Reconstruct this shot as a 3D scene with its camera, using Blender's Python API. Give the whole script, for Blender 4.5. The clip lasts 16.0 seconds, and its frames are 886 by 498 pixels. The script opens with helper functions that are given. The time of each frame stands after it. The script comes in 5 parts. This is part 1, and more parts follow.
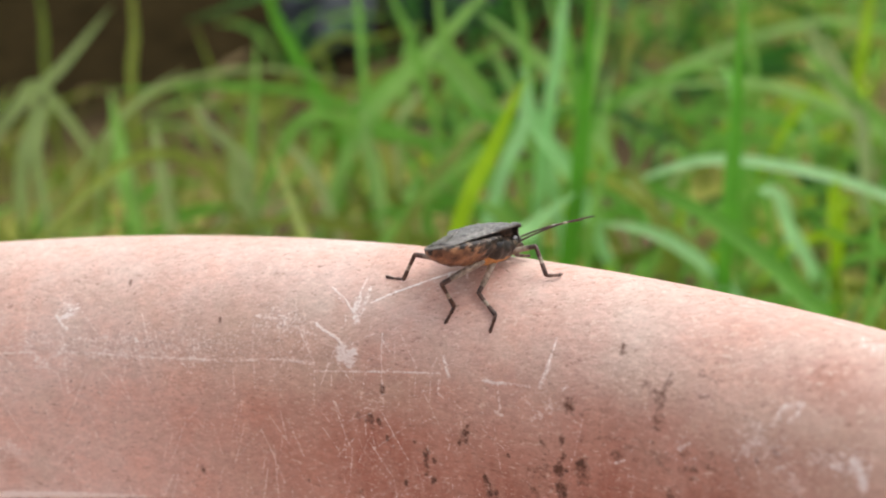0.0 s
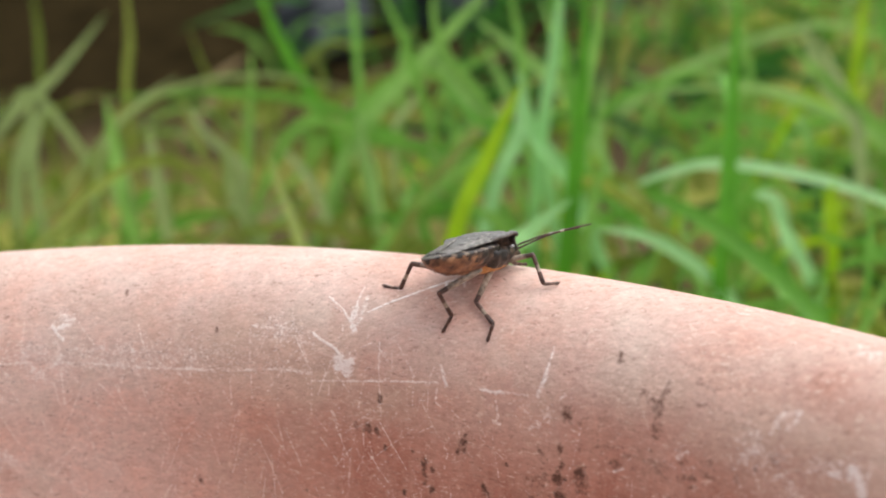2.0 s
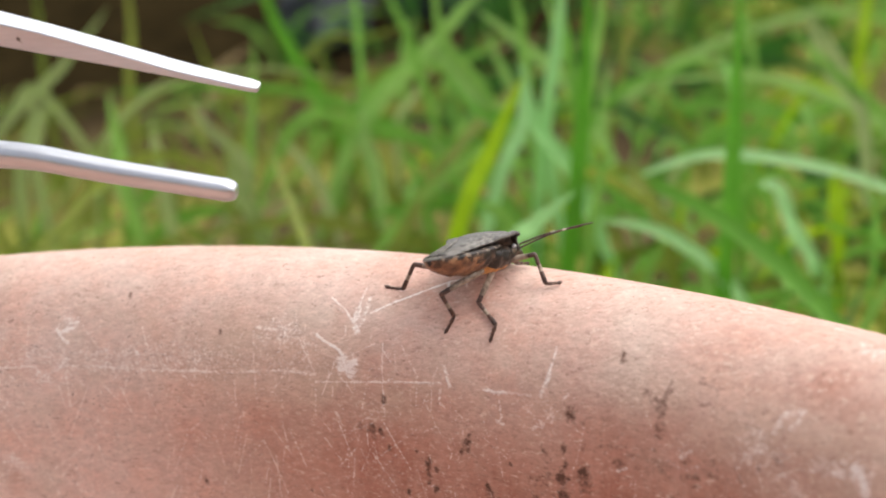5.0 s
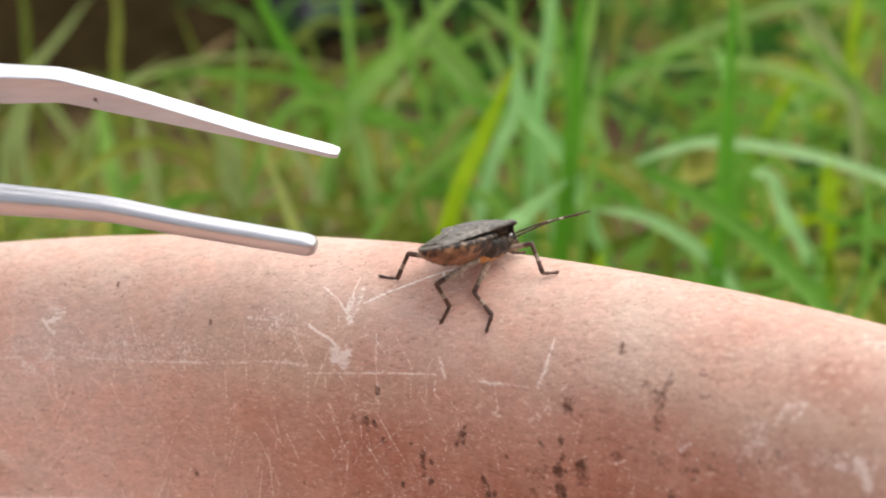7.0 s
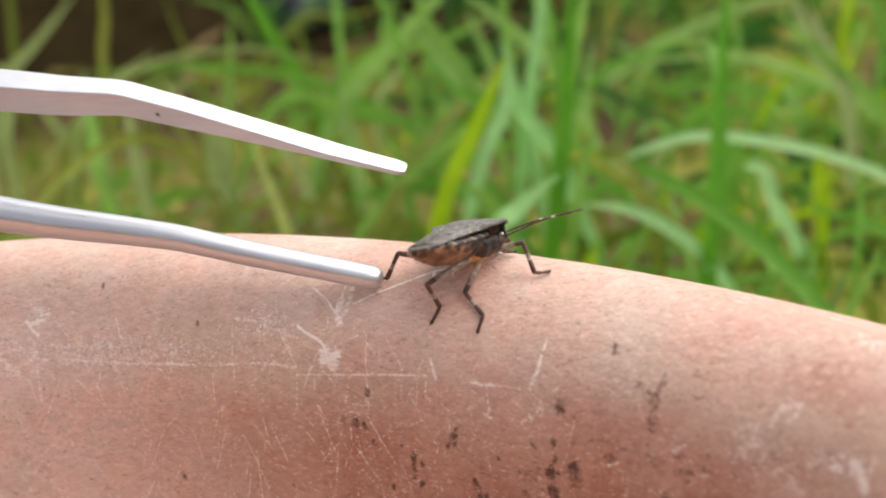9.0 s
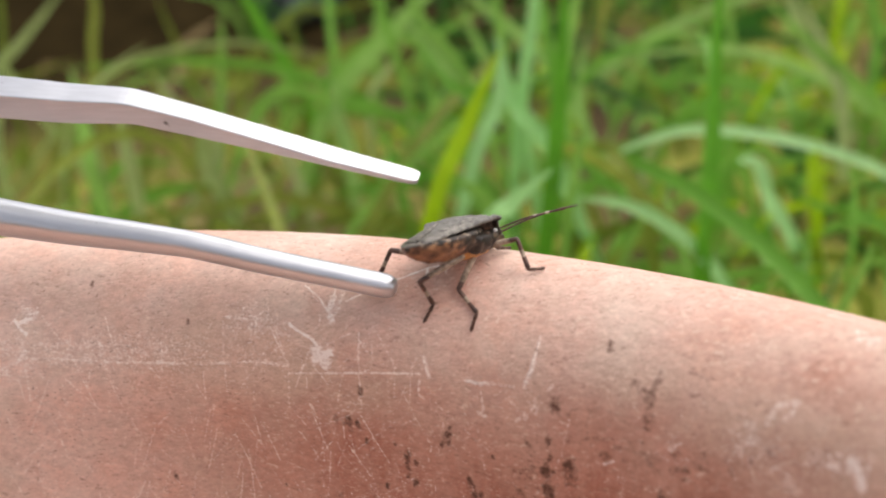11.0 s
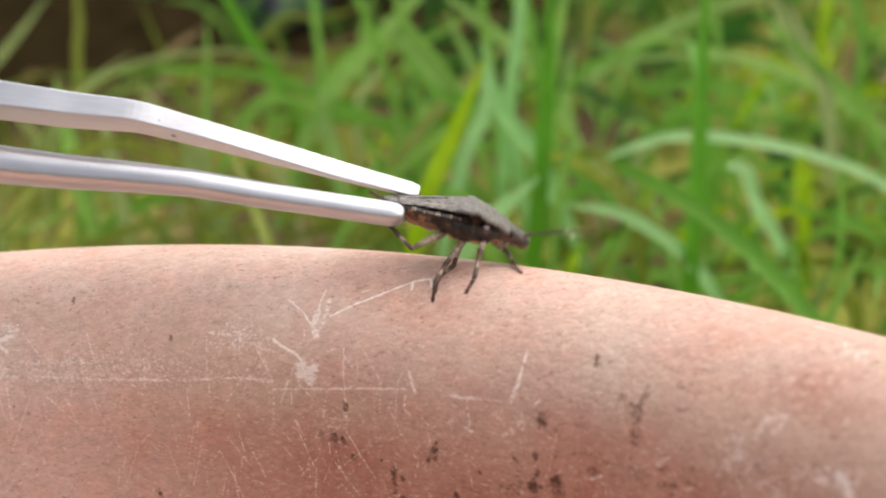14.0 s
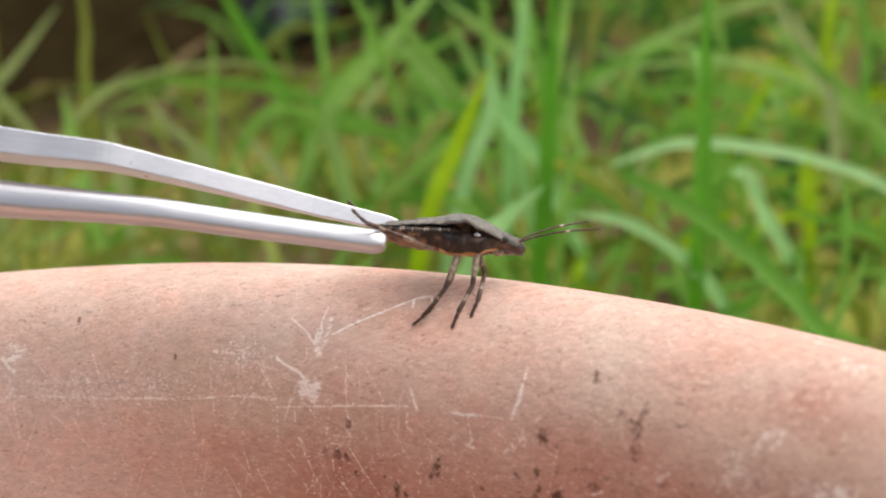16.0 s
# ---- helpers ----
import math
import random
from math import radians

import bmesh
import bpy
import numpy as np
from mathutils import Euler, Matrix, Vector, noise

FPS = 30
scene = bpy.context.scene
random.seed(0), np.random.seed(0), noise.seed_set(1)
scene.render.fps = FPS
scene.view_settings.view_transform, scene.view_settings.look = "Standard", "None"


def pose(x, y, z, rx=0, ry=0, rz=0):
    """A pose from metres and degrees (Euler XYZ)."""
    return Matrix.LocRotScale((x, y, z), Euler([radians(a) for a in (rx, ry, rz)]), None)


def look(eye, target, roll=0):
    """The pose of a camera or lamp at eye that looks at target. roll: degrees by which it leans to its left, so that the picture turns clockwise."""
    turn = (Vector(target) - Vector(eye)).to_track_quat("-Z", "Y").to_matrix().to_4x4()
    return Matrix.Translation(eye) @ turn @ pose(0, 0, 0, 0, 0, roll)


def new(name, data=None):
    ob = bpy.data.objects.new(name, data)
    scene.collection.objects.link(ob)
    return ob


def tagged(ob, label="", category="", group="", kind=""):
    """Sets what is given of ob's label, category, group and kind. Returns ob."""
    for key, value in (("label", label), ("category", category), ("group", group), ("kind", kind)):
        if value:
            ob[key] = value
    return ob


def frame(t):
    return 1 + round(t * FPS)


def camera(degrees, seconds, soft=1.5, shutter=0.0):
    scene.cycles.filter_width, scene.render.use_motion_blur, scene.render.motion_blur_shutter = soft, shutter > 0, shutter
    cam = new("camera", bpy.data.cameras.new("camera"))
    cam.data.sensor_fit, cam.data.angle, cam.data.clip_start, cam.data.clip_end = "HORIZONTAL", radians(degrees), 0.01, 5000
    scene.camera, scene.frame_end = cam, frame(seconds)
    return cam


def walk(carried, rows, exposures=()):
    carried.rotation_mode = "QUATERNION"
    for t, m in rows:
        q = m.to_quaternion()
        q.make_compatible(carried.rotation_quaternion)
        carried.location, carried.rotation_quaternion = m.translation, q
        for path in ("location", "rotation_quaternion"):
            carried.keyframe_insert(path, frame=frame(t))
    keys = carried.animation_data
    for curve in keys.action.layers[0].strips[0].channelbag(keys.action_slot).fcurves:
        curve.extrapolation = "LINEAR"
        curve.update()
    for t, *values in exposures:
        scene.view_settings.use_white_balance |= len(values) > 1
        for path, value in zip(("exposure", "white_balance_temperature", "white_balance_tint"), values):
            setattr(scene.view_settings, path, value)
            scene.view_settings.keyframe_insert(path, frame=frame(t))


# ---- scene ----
cam = camera(51.0, 16.0, 2.0, 0.4)
cam.data.dof.use_dof = True
cam.data.dof.focus_distance = 0.0905
cam.data.dof.aperture_fstop = 16.5
# seconds, eye in metres, turn in degrees
CAMERA_ROWS = [
    (0, 0.00000, 0.00000, 0.12150, 59.826, 4.239, -2.461),
    (0.5, -0.00006, 0.00017, 0.12164, 60.059, 4.229, -2.745),
    (1, -0.00017, -0.00006, 0.12177, 60.318, 4.234, -2.837),
    (1.5, -0.00006, -0.00008, 0.12196, 60.167, 4.396, -2.741),
    (2, -0.00003, 0.00035, 0.12191, 60.012, 4.375, -2.810),
    (2.5, -0.00039, 0.00024, 0.12150, 60.109, 4.103, -2.848),
    (3, 0.00074, -0.00058, 0.12434, 59.879, 5.140, -2.853),
    (3.5, -0.00010, -0.00041, 0.12281, 60.041, 4.777, -2.350),
    (6, 0.00077, 0.00198, 0.12306, 58.631, 5.226, -3.067),
    (6.5, 0.00040, 0.00229, 0.12256, 58.546, 5.042, -3.116),
    (7, -0.00023, 0.00253, 0.12222, 58.453, 4.625, -3.417),
    (7.5, -0.00033, 0.00292, 0.12182, 58.541, 4.425, -3.740),
    (8, -0.00033, 0.00324, 0.12187, 58.553, 4.303, -3.989),
    (8.5, -0.00007, 0.00370, 0.12204, 58.263, 4.454, -3.988),
    (9, 0.00003, 0.00398, 0.12209, 57.937, 4.598, -3.976),
    (11.5, 0.00017, 0.00505, 0.12183, 57.487, 4.545, -4.489),
    (12, 0.00035, 0.00514, 0.12202, 57.621, 4.611, -4.477),
    (12.5, 0.00026, 0.00544, 0.12172, 57.709, 4.510, -4.611),
    (13, 0.00070, 0.00565, 0.12237, 57.635, 4.750, -4.835),
    (13.5, 0.00049, 0.00594, 0.12180, 57.750, 4.452, -5.018),
    (14, 0.00070, 0.00601, 0.12220, 57.661, 4.605, -5.185),
    (14.5, 0.00073, 0.00581, 0.12250, 57.737, 4.638, -5.191),
    (15, 0.00069, 0.00573, 0.12248, 57.974, 4.678, -5.115),
    (15.5, 0.00153, 0.00588, 0.12359, 57.825, 5.290, -4.979),
    (16, 0.00171, 0.00606, 0.12364, 57.866, 5.427, -5.000),
]
# the clip's white balance warms once the tweezers come in
BALANCE = [(0.0, -0.08, 6350, 11), (3.5, -0.06, 6400, 11), (6.0, -0.10, 6750, 13), (9.0, -0.13, 6850, 14), (16.0, -0.16, 6850, 13)]
walk(cam, [(t, pose(x, y, z, rx, ry, rz)) for t, x, y, z, rx, ry, rz in CAMERA_ROWS], BALANCE)

# ---- light: bright overcast sky, soft sun high up ----
world = bpy.data.worlds.new("overcast_sky")
scene.world = world
world.use_nodes = True
wn, wl = world.node_tree.nodes, world.node_tree.links
sky = wn.new("ShaderNodeTexSky")
sky.sky_type = "NISHITA"
sky.sun_disc = False
sky.sun_elevation, sky.sun_rotation = radians(54), radians(79)
sky.air_density, sky.dust_density = 1.0, 4.0
grey = wn.new("ShaderNodeHueSaturation")
grey.inputs["Saturation"].default_value = 0.35
wl.new(sky.outputs[0], grey.inputs["Color"])
wl.new(grey.outputs[0], wn["Background"].inputs["Color"])
wn["Background"].inputs["Strength"].default_value = 0.25
lamp = bpy.data.lights.new("sun", "SUN")
lamp.energy, lamp.angle, lamp.color = 1.66, radians(66), (1.0, 0.985, 0.96)
sun = new("sun", lamp)
sun.matrix_basis = look((0.3, 1.55, 2.2), (0, 0, 0))

MM = 0.001


# ---- materials ----
def material(name, rough=0.6, metal=0.0, spec=0.5):
    m = bpy.data.materials.new(name)
    m.use_nodes = True
    b = m.node_tree.nodes["Principled BSDF"]
    b.inputs["Roughness"].default_value = rough
    b.inputs["Metallic"].default_value = metal
    b.inputs["Specular IOR Level"].default_value = spec
    return m, m.node_tree.nodes, m.node_tree.links, b


def noise_node(n, l, coords, scale, detail=4.0, rough=0.6):
    t = n.new("ShaderNodeTexNoise")
    t.inputs["Scale"].default_value = scale
    t.inputs["Detail"].default_value = detail
    t.inputs["Roughness"].default_value = rough
    l.new(coords, t.inputs["Vector"])
    return t.outputs["Fac"]


def ramp(n, l, fac, stops):
    r = n.new("ShaderNodeValToRGB")
    e = r.color_ramp.elements
    while len(e) < len(stops):
        e.new(0.5)
    for k, (p, c) in enumerate(stops):
        e[k].position, e[k].color = p, (*c, 1) if len(c) == 3 else c
    l.new(fac, r.inputs[0])
    return r.outputs[0]


def mixed(n, l, fac, a, b, mode="MIX"):
    x = n.new("ShaderNodeMix")
    x.data_type, x.blend_type = "RGBA", mode
    for sock, v in ((x.inputs[0], fac), (x.inputs[6], a), (x.inputs[7], b)):
        if isinstance(v, (int, float)):
            sock.default_value = v
        elif isinstance(v, tuple):
            sock.default_value = (*v, 1)
        else:
            l.new(v, sock)
    return x.outputs[2]


def bump(n, l, b, height, strength, distance):
    k = n.new("ShaderNodeBump")
    k.inputs["Strength"].default_value, k.inputs["Distance"].default_value = strength, distance
    l.new(height, k.inputs["Height"])
    l.new(k.outputs[0], b.inputs["Normal"])


def speckled(name, stops, scale, rough=0.6, metal=0.0, fine=None, relief=0.3, depth=0.0001, spec=0.5):
    """A surface whose colour runs over stops by noise of that scale, with finer grain on it."""
    m, n, l, b = material(name, rough, metal, spec)
    co = n.new("ShaderNodeTexCoord").outputs["Object"]
    big = noise_node(n, l, co, scale)
    small = noise_node(n, l, co, fine or scale * 6, 3)
    col = ramp(n, l, big, stops)
    g = ramp(n, l, small, [(0.3, (0.75, 0.75, 0.75)), (0.7, (1.2, 1.2, 1.2))] if metal < 0.5 else [(0.3, (0.96, 0.96, 0.96)), (0.7, (1.02, 1.02, 1.02))])
    l.new(mixed(n, l, 1.0, col, g, "MULTIPLY"), b.inputs["Base Color"])
    bump(n, l, b, small, relief, depth)
    return m


def terracotta():
    """Fired clay: patches of salmon, buff and a pale film that also paints light, then grit, dents and pale flakes over
    all of them, lime and dirt last.
    """
    m, n, l, b = material("terracotta", 0.78, 0.0, 0.25)
    co = n.new("ShaderNodeTexCoord").outputs["Object"]

    def drawn_out(x, y):
        k = n.new("ShaderNodeMapping")
        k.inputs["Scale"].default_value = (x, y, 1.0)
        l.new(co, k.inputs["Vector"])
        return k.outputs[0]

    def worn(name):
        k = n.new("ShaderNodeAttribute")
        k.attribute_name = name
        return k.outputs["Fac"]

    def broken(name, grain, gain, steep):
        """A mark that crumbles into grains where it is weak."""
        k = n.new("ShaderNodeMath")
        k.operation = "MULTIPLY_ADD"
        k.inputs[1].default_value = gain
        l.new(worn(name), k.inputs[0])
        l.new(ramp(n, l, grain, [(0.34, (0, 0, 0)), (0.66, (1, 1, 1))]), k.inputs[2])
        j = n.new("ShaderNodeMath")
        j.operation, j.use_clamp = "MULTIPLY_ADD", True
        j.inputs[1].default_value, j.inputs[2].default_value = steep, -steep
        l.new(k.outputs[0], j.inputs[0])
        return j.outputs[0]

    wide, drawn = drawn_out(0.5, 0.8), drawn_out(0.45, 0.75)
    mid = noise_node(n, l, wide, 1500, 4, 0.7)
    fine = noise_node(n, l, wide, 4600, 3, 0.75)
    grit = noise_node(n, l, drawn, 3400, 3, 0.65)
    chips = noise_node(n, l, drawn, 2600, 3, 0.7)
    clay = ramp(n, l, noise_node(n, l, co, 70, 5, 0.6), [(0.3, (0.558, 0.32, 0.245)), (0.5, (0.588, 0.366, 0.287)), (0.72, (0.608, 0.402, 0.322))])
    tone = ramp(n, l, noise_node(n, l, co, 150, 5, 0.6), [(0.34, (1.05, 0.955, 0.92)), (0.5, (1, 1, 1)), (0.66, (0.97, 1.04, 1.03))])
    clay = mixed(n, l, 1.0, clay, tone, "MULTIPLY")
    clay = mixed(n, l, worn("raw_clay_shade"), clay, (0.43, 0.18, 0.122))
    clay = mixed(n, l, worn("buff"), clay, (0.60, 0.43, 0.325))
    clay = mixed(n, l, worn("bloom_light"), clay, mixed(n, l, 1.0, (0.72, 0.53, 0.45), tone, "MULTIPLY"))
    clay = mixed(n, l, 1.0, clay, ramp(n, l, mid, [(0.32, (0.85, 0.83, 0.815)), (0.68, (1.09, 1.10, 1.105))]), "MULTIPLY")
    clay = mixed(n, l, 1.0, clay, ramp(n, l, fine, [(0.3, (0.89, 0.885, 0.88)), (0.7, (1.07, 1.075, 1.08))]), "MULTIPLY")
    patch = ramp(n, l, noise_node(n, l, co, 260, 4, 0.65), [(0.36, (0.12, 0.12, 0.12)), (0.60, (1, 1, 1))])
    other = ramp(n, l, noise_node(n, l, co, 340, 4, 0.65), [(0.40, (0.15, 0.15, 0.15)), (0.60, (1, 1, 1))])
    dents = ramp(n, l, grit, [(0.33, (0.68, 0.68, 0.68)), (0.41, (0, 0, 0))])
    clay = mixed(n, l, mixed(n, l, 1.0, dents, patch, "MULTIPLY"), clay, (0.25, 0.135, 0.095))
    flakes = ramp(n, l, chips, [(0.57, (0, 0, 0)), (0.64, (0.66, 0.66, 0.66))])
    clay = mixed(n, l, mixed(n, l, 1.0, flakes, other, "MULTIPLY"), clay, (0.78, 0.61, 0.50))
    crumbs = broken("lime", noise_node(n, l, drawn_out(0.7, 0.9), 3600, 4, 0.85), 1.2, 1.9)
    pale = mixed(n, l, crumbs, clay, (0.88, 0.78, 0.71))
    dark = mixed(n, l, broken("dirt", noise_node(n, l, co, 1100, 4, 0.75), 1.2, 1.5), pale, (0.13, 0.066, 0.045))
    l.new(dark, b.inputs["Base Color"])
    rough = mixed(n, l, 0.5, mixed(n, l, 0.5, mid, fine), mixed(n, l, 0.5, grit, chips))
    bump(n, l, b, mixed(n, l, 0.22, rough, crumbs, "ADD"), 0.65, 0.00020)
    return m


def brushed_steel():
    """Satin steel: faint lengthwise brush marks, smears and a few dark nicks."""
    m, n, l, b = material("brushed_steel", 0.3, 1.0)
    co = n.new("ShaderNodeTexCoord").outputs["Object"]
    along = n.new("ShaderNodeMapping")
    along.inputs["Scale"].default_value = (0.08, 1.0, 1.0)
    l.new(co, along.inputs["Vector"])
    brush = noise_node(n, l, along.outputs[0], 2500, 3)
    smear = noise_node(n, l, co, 120, 4)
    nicks = ramp(n, l, noise_node(n, l, co, 420, 2), [(0.24, (0.25, 0.24, 0.23)), (0.29, (1, 1, 1))])
    col = ramp(n, l, smear, [(0.3, (0.58, 0.60, 0.635)), (0.7, (0.65, 0.67, 0.705))])
    col = mixed(n, l, 1.0, col, ramp(n, l, brush, [(0.3, (0.92, 0.92, 0.92)), (0.7, (1.04, 1.04, 1.04))]), "MULTIPLY")
    l.new(mixed(n, l, 1.0, col, nicks, "MULTIPLY"), b.inputs["Base Color"])
    l.new(ramp(n, l, smear, [(0.3, (0.35, 0.35, 0.35)), (0.7, (0.47, 0.47, 0.47))]), b.inputs["Roughness"])
    bump(n, l, b, brush, 0.08, 0.00001)
    return m


TERRACOTTA = terracotta()
STEEL = brushed_steel()
SHELL = speckled("mottled_shell", [(0.34, (0.05, 0.043, 0.036)), (0.5, (0.17, 0.156, 0.134)), (0.68, (0.32, 0.30, 0.26))], 1600, 0.55, 0, 4200, 0.7, 0.00006)
PRONOTUM = speckled("punctured_pronotum", [(0.34, (0.115, 0.108, 0.097)), (0.5, (0.175, 0.166, 0.149)), (0.68, (0.235, 0.224, 0.20))], 1900, 0.5, 0, 5200, 0.8, 0.00006)
MEMBRANE = speckled("wing_membrane", [(0.35, (0.06, 0.052, 0.044)), (0.65, (0.19, 0.17, 0.147))], 900, 0.35, 0, 3000)
BELLY = speckled("brown_belly", [(0.36, (0.06, 0.026, 0.014)), (0.5, (0.22, 0.105, 0.052)), (0.68, (0.42, 0.23, 0.115))], 800, 0.45, 0, 3600)
ORANGE = speckled("amber_underside", [(0.3, (0.42, 0.18, 0.04)), (0.7, (0.72, 0.38, 0.12))], 700, 0.42, 0, 3600)
FLANK = speckled("dark_flank", [(0.40, (0.008, 0.006, 0.004)), (0.56, (0.030, 0.019, 0.013)), (0.70, (0.16, 0.10, 0.065))], 900, 0.5, 0, 4200)
BLACK = speckled("black_chitin", [(0.3, (0.008, 0.006, 0.005)), (0.7, (0.03, 0.022, 0.018))], 1500, 0.35, 0, 5000)
DARKLEG = speckled("dark_leg", [(0.3, (0.028, 0.013, 0.009)), (0.7, (0.125, 0.062, 0.042))], 1800, 0.45, 0, 6000)
PALELEG = speckled("pale_leg", [(0.35, (0.16, 0.115, 0.08)), (0.65, (0.46, 0.37, 0.285))], 1800, 0.5, 0, 6000)
HEAD = speckled("dark_head", [(0.34, (0.03, 0.026, 0.022)), (0.52, (0.095, 0.085, 0.072)), (0.68, (0.19, 0.175, 0.15))], 1700, 0.5, 0, 5000, 0.7, 0.00006)
GLOSS = speckled("glossy_plate", [(0.3, (0.45, 0.46, 0.48)), (0.7, (0.62, 0.63, 0.66))], 1500, 0.15, 0, 5000)
IVORY = speckled("ivory_band", [(0.3, (0.5, 0.45, 0.34)), (0.7, (0.68, 0.63, 0.52))], 1500, 0.5, 0, 5000)


def leaf_material(name, a, b_, rough=0.42):
    m, n, l, b = material(name, rough, 0.0, 0.28)
    co = n.new("ShaderNodeTexCoord").outputs["Object"]
    isl = n.new("ShaderNodeNewGeometry").outputs["Random Per Island"]
    rnd = n.new("ShaderNodeObjectInfo").outputs["Random"]
    add = n.new("ShaderNodeMath")
    add.operation = "ADD"
    l.new(isl, add.inputs[0])
    l.new(rnd, add.inputs[1])
    half = n.new("ShaderNodeMath")
    half.operation = "FRACT"
    l.new(add.outputs[0], half.inputs[0])
    col = mixed(n, l, half.outputs[0], a, b_)
    streak = ramp(n, l, noise_node(n, l, co, 160, 4), [(0.3, (0.8, 0.82, 0.75)), (0.7, (1.15, 1.12, 1.1))])
    col = mixed(n, l, 1.0, col, streak, "MULTIPLY")
    l.new(col, b.inputs["Base Color"])
    thin = n.new("ShaderNodeBsdfTranslucent")
    l.new(col, thin.inputs["Color"])
    mx = n.new("ShaderNodeMixShader")
    mx.inputs[0].default_value = 0.5
    l.new(b.outputs[0], mx.inputs[1])
    l.new(thin.outputs[0], mx.inputs[2])
    l.new(mx.outputs[0], n["Material Output"].inputs["Surface"])
    return m


LEAF = {
    "mid": leaf_material("grass_green", (0.16, 0.43, 0.05), (0.29, 0.55, 0.11)),
    "lime": leaf_material("grass_lime", (0.38, 0.62, 0.012), (0.46, 0.68, 0.025)),
    "deep": leaf_material("grass_deep", (0.10, 0.36, 0.02), (0.14, 0.42, 0.03)),
    "fresh": leaf_material("grass_fresh", (0.31, 0.58, 0.13), (0.41, 0.65, 0.20)),
    "pale": leaf_material("grass_pale", (0.38, 0.74, 0.28), (0.48, 0.80, 0.38)),
    # plain dark grass, and the colour for shade deep in the sward
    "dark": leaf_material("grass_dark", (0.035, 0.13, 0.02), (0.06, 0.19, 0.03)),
    "olive": leaf_material("grass_olive", (0.155, 0.22, 0.026), (0.315, 0.37, 0.065)),
    "sage": leaf_material("grass_sage", (0.34, 0.45, 0.15), (0.46, 0.55, 0.245)),
    "straw": leaf_material("dry_straw", (0.30, 0.22, 0.10), (0.42, 0.31, 0.16), 0.6),
}


def ground_material():
    m, n, l, b = material("mossy_soil", 1.0, 0.0, 0.0)
    co = n.new("ShaderNodeTexCoord").outputs["Object"]
    soil = ramp(n, l, noise_node(n, l, co, 55, 5), [(0.3, (0.08, 0.056, 0.031)), (0.6, (0.21, 0.15, 0.085)), (0.75, (0.41, 0.305, 0.20))])
    moss = ramp(n, l, noise_node(n, l, co, 80, 5), [(0.3, (0.17, 0.19, 0.035)), (0.7, (0.38, 0.39, 0.085))])
    cover = ramp(n, l, noise_node(n, l, co, 14, 4, 0.55), [(0.42, (0, 0, 0)), (0.56, (1, 1, 1))])
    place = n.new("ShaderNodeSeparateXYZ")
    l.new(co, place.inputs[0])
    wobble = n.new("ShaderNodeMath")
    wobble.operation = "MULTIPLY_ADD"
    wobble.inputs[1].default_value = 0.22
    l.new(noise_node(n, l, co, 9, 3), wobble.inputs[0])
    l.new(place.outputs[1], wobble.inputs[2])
    # band across the back whose near-black soil colour stands for shade there
    shade_band = ramp(n, l, wobble.outputs[0], [(0.33, (0, 0, 0)), (0.47, (1, 1, 1)), (0.82, (1, 1, 1)), (0.98, (0, 0, 0))])
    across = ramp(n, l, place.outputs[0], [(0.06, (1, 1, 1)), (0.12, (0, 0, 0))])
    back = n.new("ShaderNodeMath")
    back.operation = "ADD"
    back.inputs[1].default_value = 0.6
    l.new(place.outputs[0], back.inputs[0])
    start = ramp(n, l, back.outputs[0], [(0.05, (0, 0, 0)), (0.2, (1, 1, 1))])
    shade_band = mixed(n, l, 1.0, shade_band, mixed(n, l, 1.0, across, start, "MULTIPLY"), "MULTIPLY")
    shade_tint = ramp(n, l, noise_node(n, l, co, 70, 5), [(0.3, (0.012, 0.009, 0.004)), (0.7, (0.034, 0.024, 0.010))])
    l.new(mixed(n, l, shade_band, mixed(n, l, cover, soil, moss), shade_tint), b.inputs["Base Color"])
    bump(n, l, b, noise_node(n, l, co, 300, 5), 0.6, 0.002)
    return m


SOIL = ground_material()
STONE = speckled("blue_grey_stone", [(0.3, (0.008, 0.010, 0.012)), (0.56, (0.024, 0.030, 0.034)), (0.74, (0.13, 0.155, 0.17))], 90, 0.7, 0, 400, 0.5, 0.0006)


RENDER_COAT = speckled("weathered_render", [(0.3, (0.15, 0.125, 0.10)), (0.55, (0.22, 0.19, 0.155)), (0.75, (0.30, 0.265, 0.22))], 9, 0.9, 0, 160, 0.6, 0.002)


# ---- mesh helpers ----
def mesh_of(name, verts, faces, mats, smooth=True, slots=None):
    me = bpy.data.meshes.new(name)
    me.from_pydata(verts, [], faces)
    for m in mats if isinstance(mats, (list, tuple)) else [mats]:
        me.materials.append(m)
    me.polygons.foreach_set("use_smooth", [smooth] * len(me.polygons))
    if slots is not None:
        me.polygons.foreach_set("material_index", slots)
    me.update()
    return me


def part(name, me, parent, label=""):
    ob = new(name, me)
    ob.parent = parent
    return tagged(ob, label)


